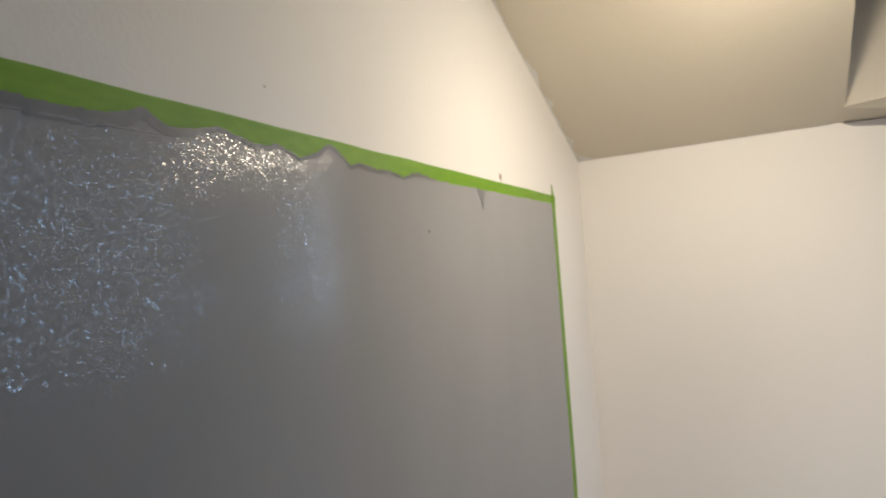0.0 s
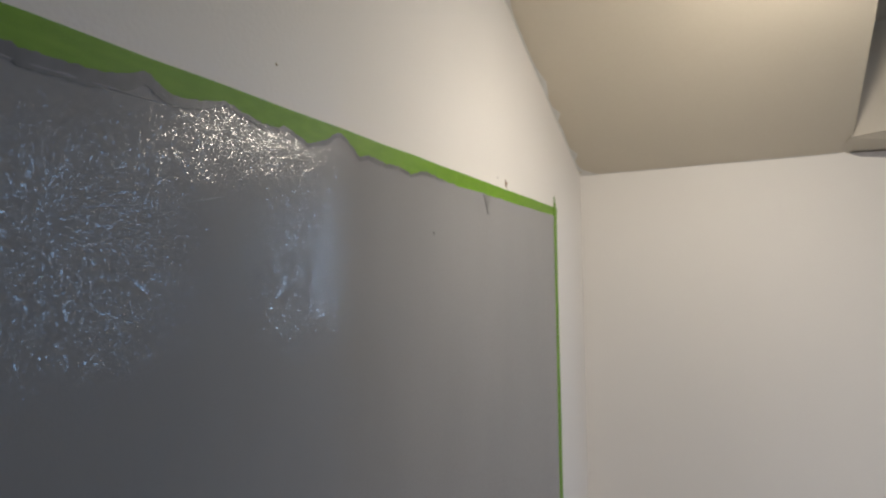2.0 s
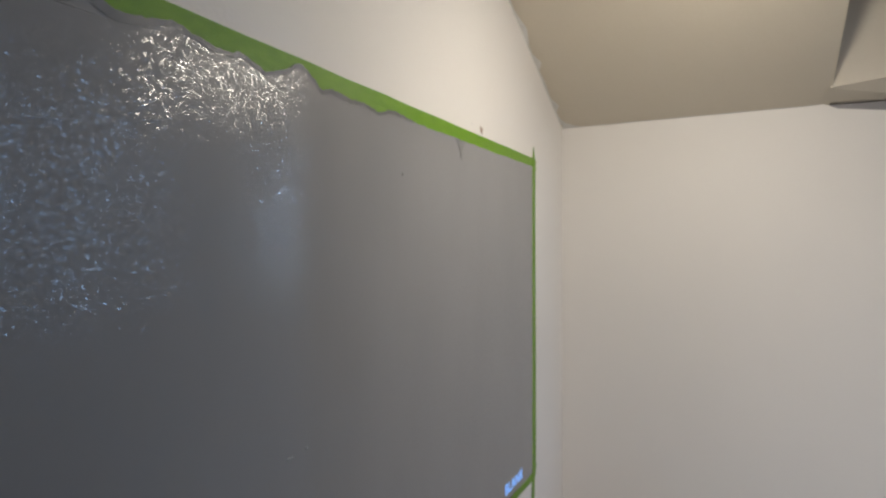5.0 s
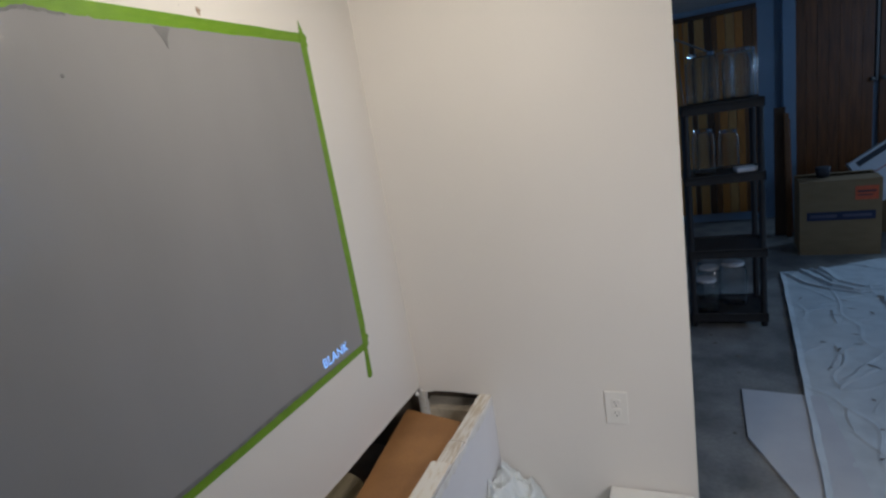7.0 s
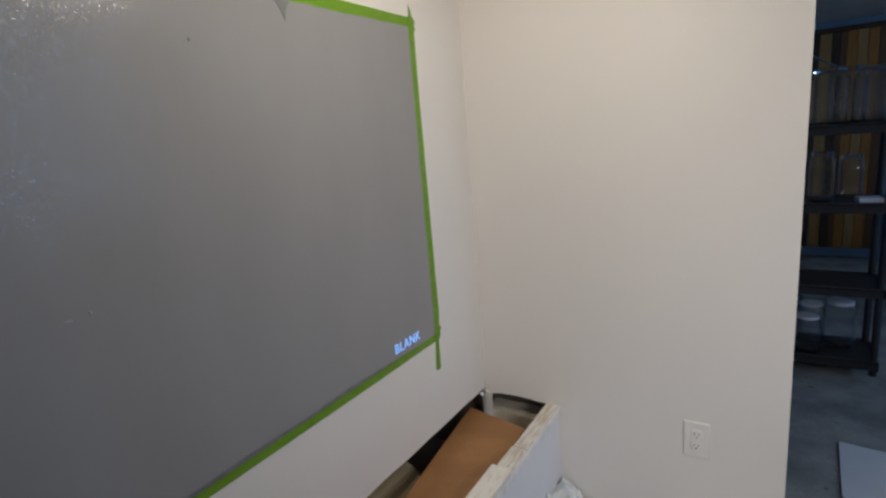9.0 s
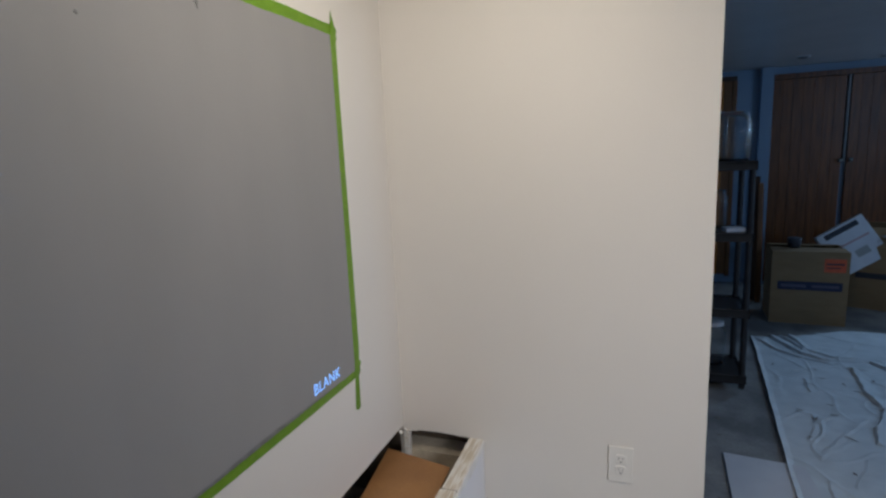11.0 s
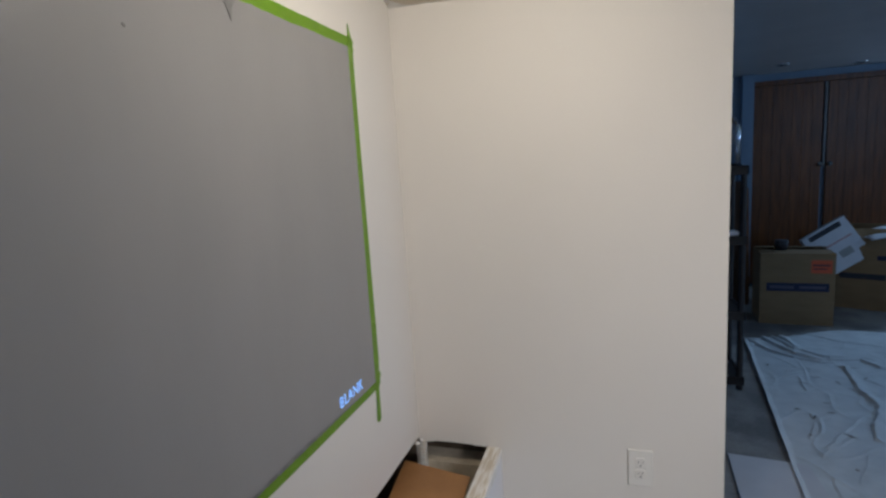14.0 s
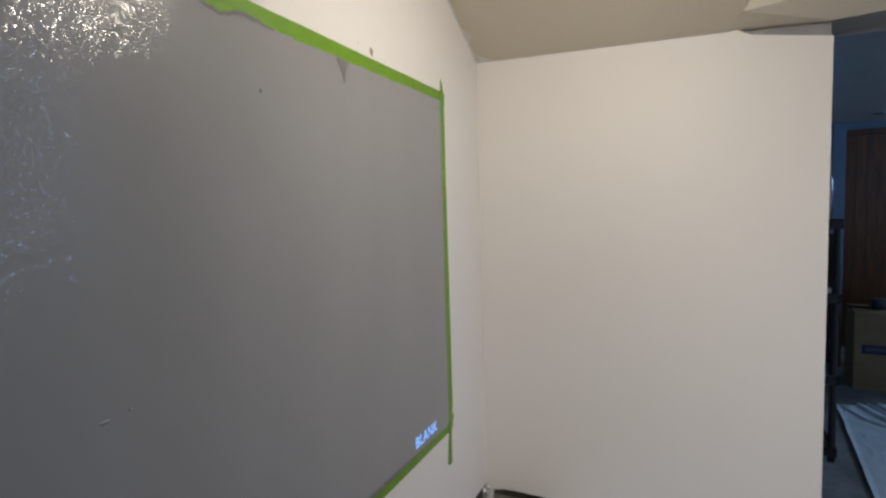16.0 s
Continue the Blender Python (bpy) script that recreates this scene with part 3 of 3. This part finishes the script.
# ---- the back room ----
PLANK = [material("plank_" + n_, c, d, 0.5, 12, bump=0.25, bump_scale=60, stretch=(6, 6, 0.5), fine=0.2)
         for n_, c, d in (("orange", (0.62, 0.24, 0.04), (0.50, 0.17, 0.03)), ("umber", (0.10, 0.045, 0.018), (0.07, 0.03, 0.012)),
                          ("tan", (0.62, 0.32, 0.10), (0.52, 0.25, 0.07)), ("brown", (0.24, 0.095, 0.028), (0.18, 0.07, 0.02)))]
DOOR_WOOD = material("door_wood", (0.25, 0.080, 0.016), (0.12, 0.036, 0.007), 0.42, 5, bump=0.2, bump_scale=50, stretch=(7, 7, 0.5), fine=0.12, island=0.15)
METAL = material("dull_metal", (0.20, 0.19, 0.18), (0.14, 0.135, 0.13), 0.5, 20, metallic=0.7)
RESIN = material("black_resin", (0.016, 0.016, 0.018), (0.024, 0.024, 0.026), 0.42, 25, bump=0.2, bump_scale=300)
JAR = clear("clear_plastic", (0.92, 0.95, 0.97))
JAR.node_tree.nodes["Principled BSDF"].inputs["IOR"].default_value = 1.33
JAR.node_tree.nodes["Principled BSDF"].inputs["Transmission Weight"].default_value = 1.0
LID = material("white_lid", (0.55, 0.57, 0.60), None, 0.4)
CARD = material("cardboard", (0.33, 0.21, 0.105), (0.28, 0.175, 0.085), 0.85, 6, bump=0.2, bump_scale=200, stretch=(1, 1, 3), fine=0.1)
GREY_CARD = material("grey_board", (0.42, 0.42, 0.41), (0.36, 0.36, 0.35), 0.85, 6)
INK_BLUE = material("blue_print", (0.030, 0.032, 0.075), (0.026, 0.028, 0.06), 0.7, 40)
INK_RED = material("orange_label", (0.72, 0.13, 0.05), (0.66, 0.11, 0.04), 0.6, 40)
INK_DARK = material("dark_print", (0.05, 0.05, 0.06), None, 0.7, 40)
PALE_PRINT = material("pale_print", (0.13, 0.12, 0.17), None, 0.8, 40)
PAPER = material("white_card", (0.74, 0.75, 0.78), (0.68, 0.69, 0.72), 0.6, 10)
SHEET = material("white_panel", (0.70, 0.71, 0.73), (0.64, 0.65, 0.68), 0.45, 6, fine=0.05)

# plank panelling
panelling = thing("wood_panelling", "old striped wood plank panelling in orange and brown", "panelling", pose(1.4, 5.22, 0))
rng = random.Random(11)
x = 0.62
k = 0
while x < 1.84:
    w = min(rng.choice((0.055, 0.07, 0.085, 0.1)), 1.86 - x)
    bm = box(B(), x + 0.002, x + w - 0.002, 5.22 + rng.uniform(0, 0.006), 5.249, 0.10, 2.31, 0.002)
    keep(part("plank", bm, PLANK[(k * 2 + rng.randint(0, 1)) % 4], panelling), panelling)
    x += w
    k += 1
keep(part("top_trim", box(B(), 0.60, 1.90, 5.205, 5.249, 2.312, 2.36, 0.003), PLANK[1], panelling), panelling)
keep(part("side_trim", box(B(), 1.862, 1.905, 5.21, 5.249, 0.08, 2.311, 0.003), PLANK[3], panelling), panelling)

structure("wall_post", box(B(), 2.125, 2.243, 5.15, 5.249, 0.0, 2.419, 0.004), BLUE_WALL, "blue painted post beside the closet", "post")

# closet doors
for i, (x0, x1, kx) in enumerate(((2.250, 2.925, 2.895), (2.975, 3.60, 3.0), (3.61, 4.24, 4.20))):
    d = thing("closet_door", "dark brown stained plank closet door, shut", "door", pose(x0, 5.2, 0), "closet doors")
    n = 7
    for j in range(n):
        a = x0 + (x1 - x0) * j / n
        b = x0 + (x1 - x0) * (j + 1) / n
        keep(part("plank", box(B(), a + 0.0006, b - 0.0006, 5.20 + 0.0008 * (j % 2), 5.24, 0.03, 2.28, 0.0012), DOOR_WOOD, d), d)
    bm = lathe(B(), [(0.008, 0.0), (0.008, 0.02), (0.021, 0.028), (0.024, 0.038), (0.018, 0.048)], 18)
    bmesh.ops.transform(bm, matrix=pose(kx if i else 2.905, 5.20, 1.395, 90), verts=bm.verts)
    keep(part("knob", bm, METAL, d, "dull metal knob", True), d)
structure("trim_closet_astragal", box(B(), 2.938, 2.962, 5.195, 5.245, 1.37, 2.28, 0.004), METAL, "dull metal strip between closet doors", "trim")
structure("trim_closet_head", box(B(), 2.246, 4.26, 5.19, 5.249, 2.284, 2.34, 0.004), DOOR_WOOD, "dark brown closet head trim", "trim")

# small flush ceiling discs
for cx, cy in ((2.36, 4.60), (3.17, 5.0)):
    ob = thing("ceiling_disc", "small unlit round fitting on the grey ceiling", "ceiling fitting", pose(cx, cy, 2.425), "ceiling discs")
    part("ring", lathe(B(), [(0.055, -0.012), (0.062, -0.006), (0.062, 0.0)], 24), LID, ob, "", True)
    part("cover", lathe(B(), [(0.03, -0.016), (0.046, -0.0125), (0.046, -0.010)], 24), INK_DARK, ob)


# shelving unit
LEVELS = (0.115, 0.56, 1.055, 1.50)
SX0, SX1, SY0, SY1 = 1.05, 1.51, 2.035, 2.42
shelf = thing("shelving_unit", "black resin four-tier shelving unit on the concrete", "shelf", pose(1.31, 2.3, 0))
for z in LEVELS:
    bm = box(B(), SX0, SX1, SY0, SY1, z - 0.012, z, 0.003)
    for a, b, c, d in ((SX0, SX1, SY0, SY0 + 0.012), (SX0, SX1, SY1 - 0.012, SY1), (SX0, SX0 + 0.012, SY0, SY1), (SX1 - 0.012, SX1, SY0, SY1)):
        box(bm, a, b, c, d, z - 0.05, z + 0.008, 0.003)
    keep(part("tray", bm, RESIN, shelf), shelf)
for a in (SX0 + 0.024, SX1 - 0.024):
    for b in (SY0 + 0.024, SY1 - 0.024):
        leg = keep(part("leg", lathe(B(), [(0.020, 0.03), (0.022, 0.08), (0.020, 0.10), (0.019, 1.46), (0.021, 1.488)], 14, a, b), RESIN, shelf, "", True), shelf)
        keep(part("foot", lathe(B(), [(0.030, 0.0), (0.028, 0.02), (0.021, 0.034)], 14, a, b), RESIN, leg, "", True), shelf)


def jar(x, y, z, r, h, label, lid=None, squash=5):
    t = thing("plastic_jar", label, "jar", pose(x, y, z), "jars on the shelving")
    p = [(r * 0.9, 0.0), (r, 0.012), (r, h * 0.30), (r * 0.97, h * 0.36), (r, h * 0.42), (r, h * 0.80), (r * 0.80, h * 0.89), (r * 0.78, h * 0.93)]
    body = part("body", lathe(B(), p, 28, squash=squash), JAR, t, "", True)
    md = body.modifiers.new("wall", "SOLIDIFY")
    md.thickness = 0.002
    part("lid", lathe(B(), [(r * 0.82, h * 0.92), (r * 0.84, h * 0.93), (r * 0.84, h * 0.995), (r * 0.78, h)], 28), lid or JAR, t, "white lid" if lid else "", True)
    return t


for x, y, z, r, h, l in ((1.185, 2.16, 1.511, 0.092, 0.31, None), (1.385, 2.17, 1.511, 0.086, 0.30, None), (1.285, 2.33, 1.511, 0.088, 0.315, None), (1.445, 2.345, 1.511, 0.07, 0.30, None),
                         (1.175, 2.13, 1.066, 0.066, 0.29, None), (1.335, 2.33, 1.066, 0.062, 0.25, None),
                         (1.155, 2.12, 0.126, 0.075, 0.225, LID), (1.33, 2.27, 0.126, 0.085, 0.29, LID), (1.185, 2.31, 0.126, 0.075, 0.25, LID), (1.10, 2.34, 0.126, 0.045, 0.28, None)):
    jar(x, y, z, r, h, "clear plastic storage jar with white lid on shelf" if l else "clear empty plastic storage jar on black shelf", l)
tray_item = tagged(mesh_object("folded_paper", box(B(), -0.06, 0.06, -0.05, 0.05, 0.0, 0.028, 0.008), PAPER), "white folded paper bundle on black shelf", "paper")
tray_item.matrix_world = pose(1.405, 2.10, 1.064, 0, 0, 8)
bm = B()
slab(bm, [(1.08, 2.25, 1.5095), (1.08, 2.37, 1.5095), (1.04, 2.37, 1.94), (1.04, 2.25, 1.94)], (0.004, 0, 0.001))
slab(bm, [(1.044, 2.25, 1.945), (1.044, 2.37, 1.945), (1.225, 2.36, 1.835), (1.225, 2.26, 1.835)], (0, 0, -0.004))
tagged(mesh_object("open_carton", bm, GREY_CARD), "grey carton with a bent open flap on shelf", "carton")

# leaning boards
for i, (x, y, w, h, mt, lean) in enumerate(((1.97, 4.42, 0.10, 1.28, PLANK[1], -5), (2.03, 4.34, 0.045, 1.22, PLANK[3], -6), (2.06, 4.50, 0.07, 1.15, DOOR_WOOD, -4))):
    bm = box(B(), -w / 2, w / 2, -0.011, 0.011, 0.0, h, 0.006)
    ob = tagged(mesh_object("leaning_board", bm, mt), ("dark umber", "brown", "dark brown")[i] + " narrow board leaning upright against the wall", "board", "leaning boards")
    ob.matrix_world = pose(x, y, 0.006, lean, 0, -10 + 8 * i)


# cartons
def carton(name, label, w, d, h, m, flap=(35, 60, 20, 50)):
    t = thing(name, label, "box", m)
    th = 0.005
    for nm, q in (("side", (-w / 2, w / 2, -d / 2, -d / 2 + th, 0, h)), ("side", (-w / 2, w / 2, d / 2 - th, d / 2, 0, h)),
                  ("side", (-w / 2, -w / 2 + th, -d / 2 + th, d / 2 - th, 0, h)), ("side", (w / 2 - th, w / 2, -d / 2 + th, d / 2 - th, 0, h)), ("base", (-w / 2 + th, w / 2 - th, -d / 2 + th, d / 2 - th, 0, th))):
        part(nm, box(B(), *q, 0.0012), CARD, t)
    for k_, (mx, wid, ln) in enumerate(((pose(0, -d / 2, h, flap[0]), w, d * 0.45), (pose(0, d / 2, h, -flap[1]), w, -d * 0.45))):
        bm = box(B(), -wid / 2 + 0.003, wid / 2 - 0.003, min(0, ln), max(0, ln), 0, 0.004, 0.001)
        part("flap", bm, CARD, t).matrix_basis = mx
    return t


big = carton("cardboard_box", "brown cardboard box with orange label and blue print band", 0.575, 0.42, 0.655, pose(2.30, 3.885, 0, 0, 0, -5), (2, 7, 0, 0))
part("label", box(B(), 0.105, 0.262, -0.2125, -0.2095, 0.480, 0.598), INK_RED, big, "orange label")
part("label_bar", box(B(), 0.12, 0.245, -0.2135, -0.2105, 0.545, 0.560), INK_DARK, big)
part("label_bar", box(B(), 0.12, 0.22, -0.2135, -0.2105, 0.515, 0.525), INK_DARK, big)
part("print_band", box(B(), -0.235, 0.245, -0.2125, -0.2095, 0.312, 0.388), INK_BLUE, big, "dark blue print band")
part("print_bar", box(B(), -0.21, -0.02, -0.2135, -0.2105, 0.336, 0.364), PALE_PRINT, big)
part("print_bar", box(B(), 0.02, 0.22, -0.2135, -0.2105, 0.338, 0.362), PALE_PRINT, big)
second = carton("cardboard_box", "shadowed open cardboard box with dark print bands", 0.74, 0.5, 0.60, pose(3.22, 4.42, 0, 0, 0, -26), (50, 60, 0, 0))
part("print_band", box(B(), -0.30, 0.05, -0.2525, -0.2495, 0.30, 0.355), INK_DARK, second)
part("print_band", box(B(), -0.02, 0.34, -0.2525, -0.2495, 0.49, 0.535), INK_BLUE, second)
mailer = thing("mailing_box", "white mailing box with faint print, tilted on boxes", "box",
               Matrix.Translation((2.783, 4.30, 0.612)) @ Matrix(((0.845, -0.534, 0, 0), (0, 0, -1, 0), (0.534, 0.845, 0, 0), (0, 0, 0, 1))) @ pose(0, 0, 0, -8, 6, 0))
part("body", box(B(), -0.216, 0.216, -0.221, 0.221, -0.035, 0.035, 0.004), PAPER, mailer)
part("print_block", box(B(), -0.16, 0.15, 0.15, 0.20, 0.033, 0.0365), INK_DARK, mailer)
part("print_bar", box(B(), -0.17, 0.17, 0.03, 0.045, 0.033, 0.0365), material("faded_red_print", (0.55, 0.33, 0.32), None, 0.7), mailer)
part("print_bar", box(B(), -0.02, 0.10, -0.12, -0.05, 0.033, 0.0365), GREY_CARD, mailer)
cup = tagged(mesh_object("dark_cup", lathe(B(), [(0.045, 0.0), (0.055, 0.05), (0.058, 0.085), (0.052, 0.088)], 20), INK_DARK, True), "dark grey cup on the cardboard box", "cup")
cup.matrix_world = pose(2.20, 3.86, 0.668)

# paper slumped over the second box
bm = B()
N = 14
vg = [[bm.verts.new((3.02 + 0.62 * i / N, 4.12 + 0.42 * j / N, 0.70 + 0.10 * math.sin(2.6 * i / N) * (0.6 + 0.4 * j / N) - 0.10 * (i / N) ** 2 + 0.012 * noise.noise((i * 0.4, j * 0.4, 2)))) for i in range(N + 1)] for j in range(N + 1)]
for j in range(N):
    for i in range(N):
        bm.faces.new((vg[j][i], vg[j][i + 1], vg[j + 1][i + 1], vg[j + 1][i]))
ob = tagged(mesh_object("packing_paper", bm, PAPER, True), "white packing paper slumped over an open box", "paper")
md = ob.modifiers.new("thick", "SOLIDIFY")
md.thickness = 0.003

# white panel on the floor
bm = B()
slab(bm, [(1.262, 1.245, 0.010), (1.62, 1.20, 0.010), (1.62, 0.40, 0.010), (1.37, 0.40, 0.010), (1.237, 0.80, 0.010)], (0, 0, -0.0085))
tagged(mesh_object("floor_panel", bm, SHEET), "thin white panel lying on concrete floor", "panel")


# drop cloth with folds
def cloth_place(u, v):
    y = -0.6 + 3.75 * v
    left = 1.445 + 0.112 * (y - 0.3) + 0.012 * noise.noise((y * 3, 4, 4))
    x = left + (4.9 - left) * u ** 1.5
    return x, y + (0.30 + 0.10 * noise.noise((x * 1.7, 0, 6))) * v ** 6 * min(1.0, (x - 1.6) * 1.2)


# creases: a line, its height, and the width of its gentle side; the other side falls off sharply
FOLDS = (((1.90, 3.27), (1.96, 3.07), (2.03, 2.86), (2.15, 2.75), (2.44, 2.755), (2.50, 2.62), 0.030, 0.07), ((2.05, 3.30), (2.10, 2.96), (2.22, 2.82), (2.50, 2.80), 0.028, 0.06),
         ((1.80, 3.14), (1.88, 2.92), (2.00, 2.78), (2.16, 2.68), 0.022, 0.05), ((1.96, 3.34), (2.03, 3.12), (2.07, 2.95), 0.026, 0.05), ((2.24, 3.42), (2.45, 3.20), (2.75, 3.08), 0.016, 0.08),
         ((2.263, 2.587), (2.213, 2.18), (2.216, 1.956), (2.03, 1.53), 0.030, 0.075), ((1.765, 1.39), (1.90, 1.58), (2.092, 1.80), 0.010, 0.06), ((1.715, 1.48), (1.78, 1.66), (1.90, 1.77), 0.007, 0.05),
         ((2.45, 2.195), (2.65, 2.05), (3.0, 2.1), 0.013, 0.08), ((2.35, 2.35), (2.5, 2.0), (2.75, 1.8), 0.010, 0.06), ((2.5, 3.45), (2.8, 3.42), (3.1, 3.5), 0.014, 0.08),
         ((2.35, 1.5), (2.5, 1.2), (2.45, 0.9), 0.009, 0.07), ((1.69, 1.084), (1.66, 0.9), (1.75, 0.7), 0.008, 0.05), ((2.0, 1.2), (2.2, 1.05), (2.3, 0.8), 0.007, 0.06))


crease_rng = random.Random(21)
SMALL = []
for i in range(46):
    cx, cy, a, l = crease_rng.uniform(1.65, 3.2), crease_rng.uniform(0.2, 3.0), crease_rng.uniform(0.2, 2.4), crease_rng.uniform(0.05, 0.17)
    bend = crease_rng.uniform(-0.5, 0.5)
    SMALL.append(((cx, cy), (cx + l * math.cos(a), cy + l * math.sin(a)), (cx + l * (math.cos(a) + math.cos(a + bend)), cy + l * (math.sin(a) + math.sin(a + bend))), crease_rng.uniform(0.004, 0.011), crease_rng.uniform(0.025, 0.05)))
FOLDS = FOLDS + tuple(SMALL)


def fold_height(x, y):
    h = 0.0
    for k, crease in enumerate(FOLDS):
        line, top, wide = crease[:-2], crease[-2], crease[-1]
        for (ax, ay), (bx, by) in zip(line, line[1:]):
            if not min(ax, bx) - wide < x < max(ax, bx) + wide or not min(ay, by) - wide < y < max(ay, by) + wide:
                continue
            dx, dy = bx - ax, by - ay
            f = min(1, max(0, ((x - ax) * dx + (y - ay) * dy) / (dx * dx + dy * dy)))
            ox, oy = x - ax - f * dx, y - ay - f * dy
            d = math.hypot(ox, oy)
            r = wide if ox * 0.75 + oy > 0 else 0.008
            h = max(h, 0.8 * top * max(0.0, 1 - d / r) ** 1.3 * (0.8 + 0.3 * noise.noise((x * 5, y * 5, k))))
    return h


def cloth_height(x, y, u, v):
    wob = 0.018 * noise.noise((x * 6, y * 6, 2)) + 0.006 * noise.noise((x * 19, y * 19, 2))
    h = 0.008 + fold_height(x + wob, y - wob) + 0.004 * max(0, ridge(x, y * 0.8, 3.5, 7) - 0.93) / 0.07
    h += 0.003 * noise.noise((x * 2, y * 2, 1)) + 0.0012 * noise.noise((x * 14, y * 14, 1))
    return h + 0.012 * max(0.0, 1 - u * 22)


cloth_sheet("drop_cloth", "creased bluish white canvas drop cloth spread over concrete", 430, 540, cloth_place, cloth_height)
rng = random.Random(3)
bm = B()
for i in range(70):
    cx, cy = rng.uniform(1.12, 3.2), rng.uniform(0.3, 3.0)
    if cx > 1.40 + 0.11 * cy or (1.2 < cx and cy < 1.3):
        continue
    r = rng.uniform(0.004, 0.02)
    vs = [bm.verts.new((cx + r * rng.uniform(0.6, 1.3) * math.cos(a), cy + r * rng.uniform(0.6, 1.3) * math.sin(a), 0.0015)) for a in [j * math.pi / 4 for j in range(8)]]
    bm.faces.new(vs)
tagged(mesh_object("floor_debris", bm, STAIN), "dark paint spots and grit on concrete", "debris", kind="stuff")
bm = B()
for i in range(60):
    cx, cy = rng.uniform(1.65, 3.1), rng.uniform(0.5, 3.0)
    a, l, w = rng.uniform(0, 3.1), rng.uniform(0.010, 0.05), rng.uniform(0.003, 0.009)
    z = cloth_height(cx, cy, 0.5, 0.5) + 0.006
    d, o = Vector((math.cos(a), math.sin(a), 0)), Vector((-math.sin(a), math.cos(a), 0))
    c = Vector((cx, cy, z))
    bm.faces.new([bm.verts.new(c + p) for p in (-d * l, -o * w, d * l * 0.7 - o * w * 0.5, d * l, o * w)])
tagged(mesh_object("cloth_stain", bm, STAIN), "dark paint smears on the white drop cloth", "stain", kind="stuff")
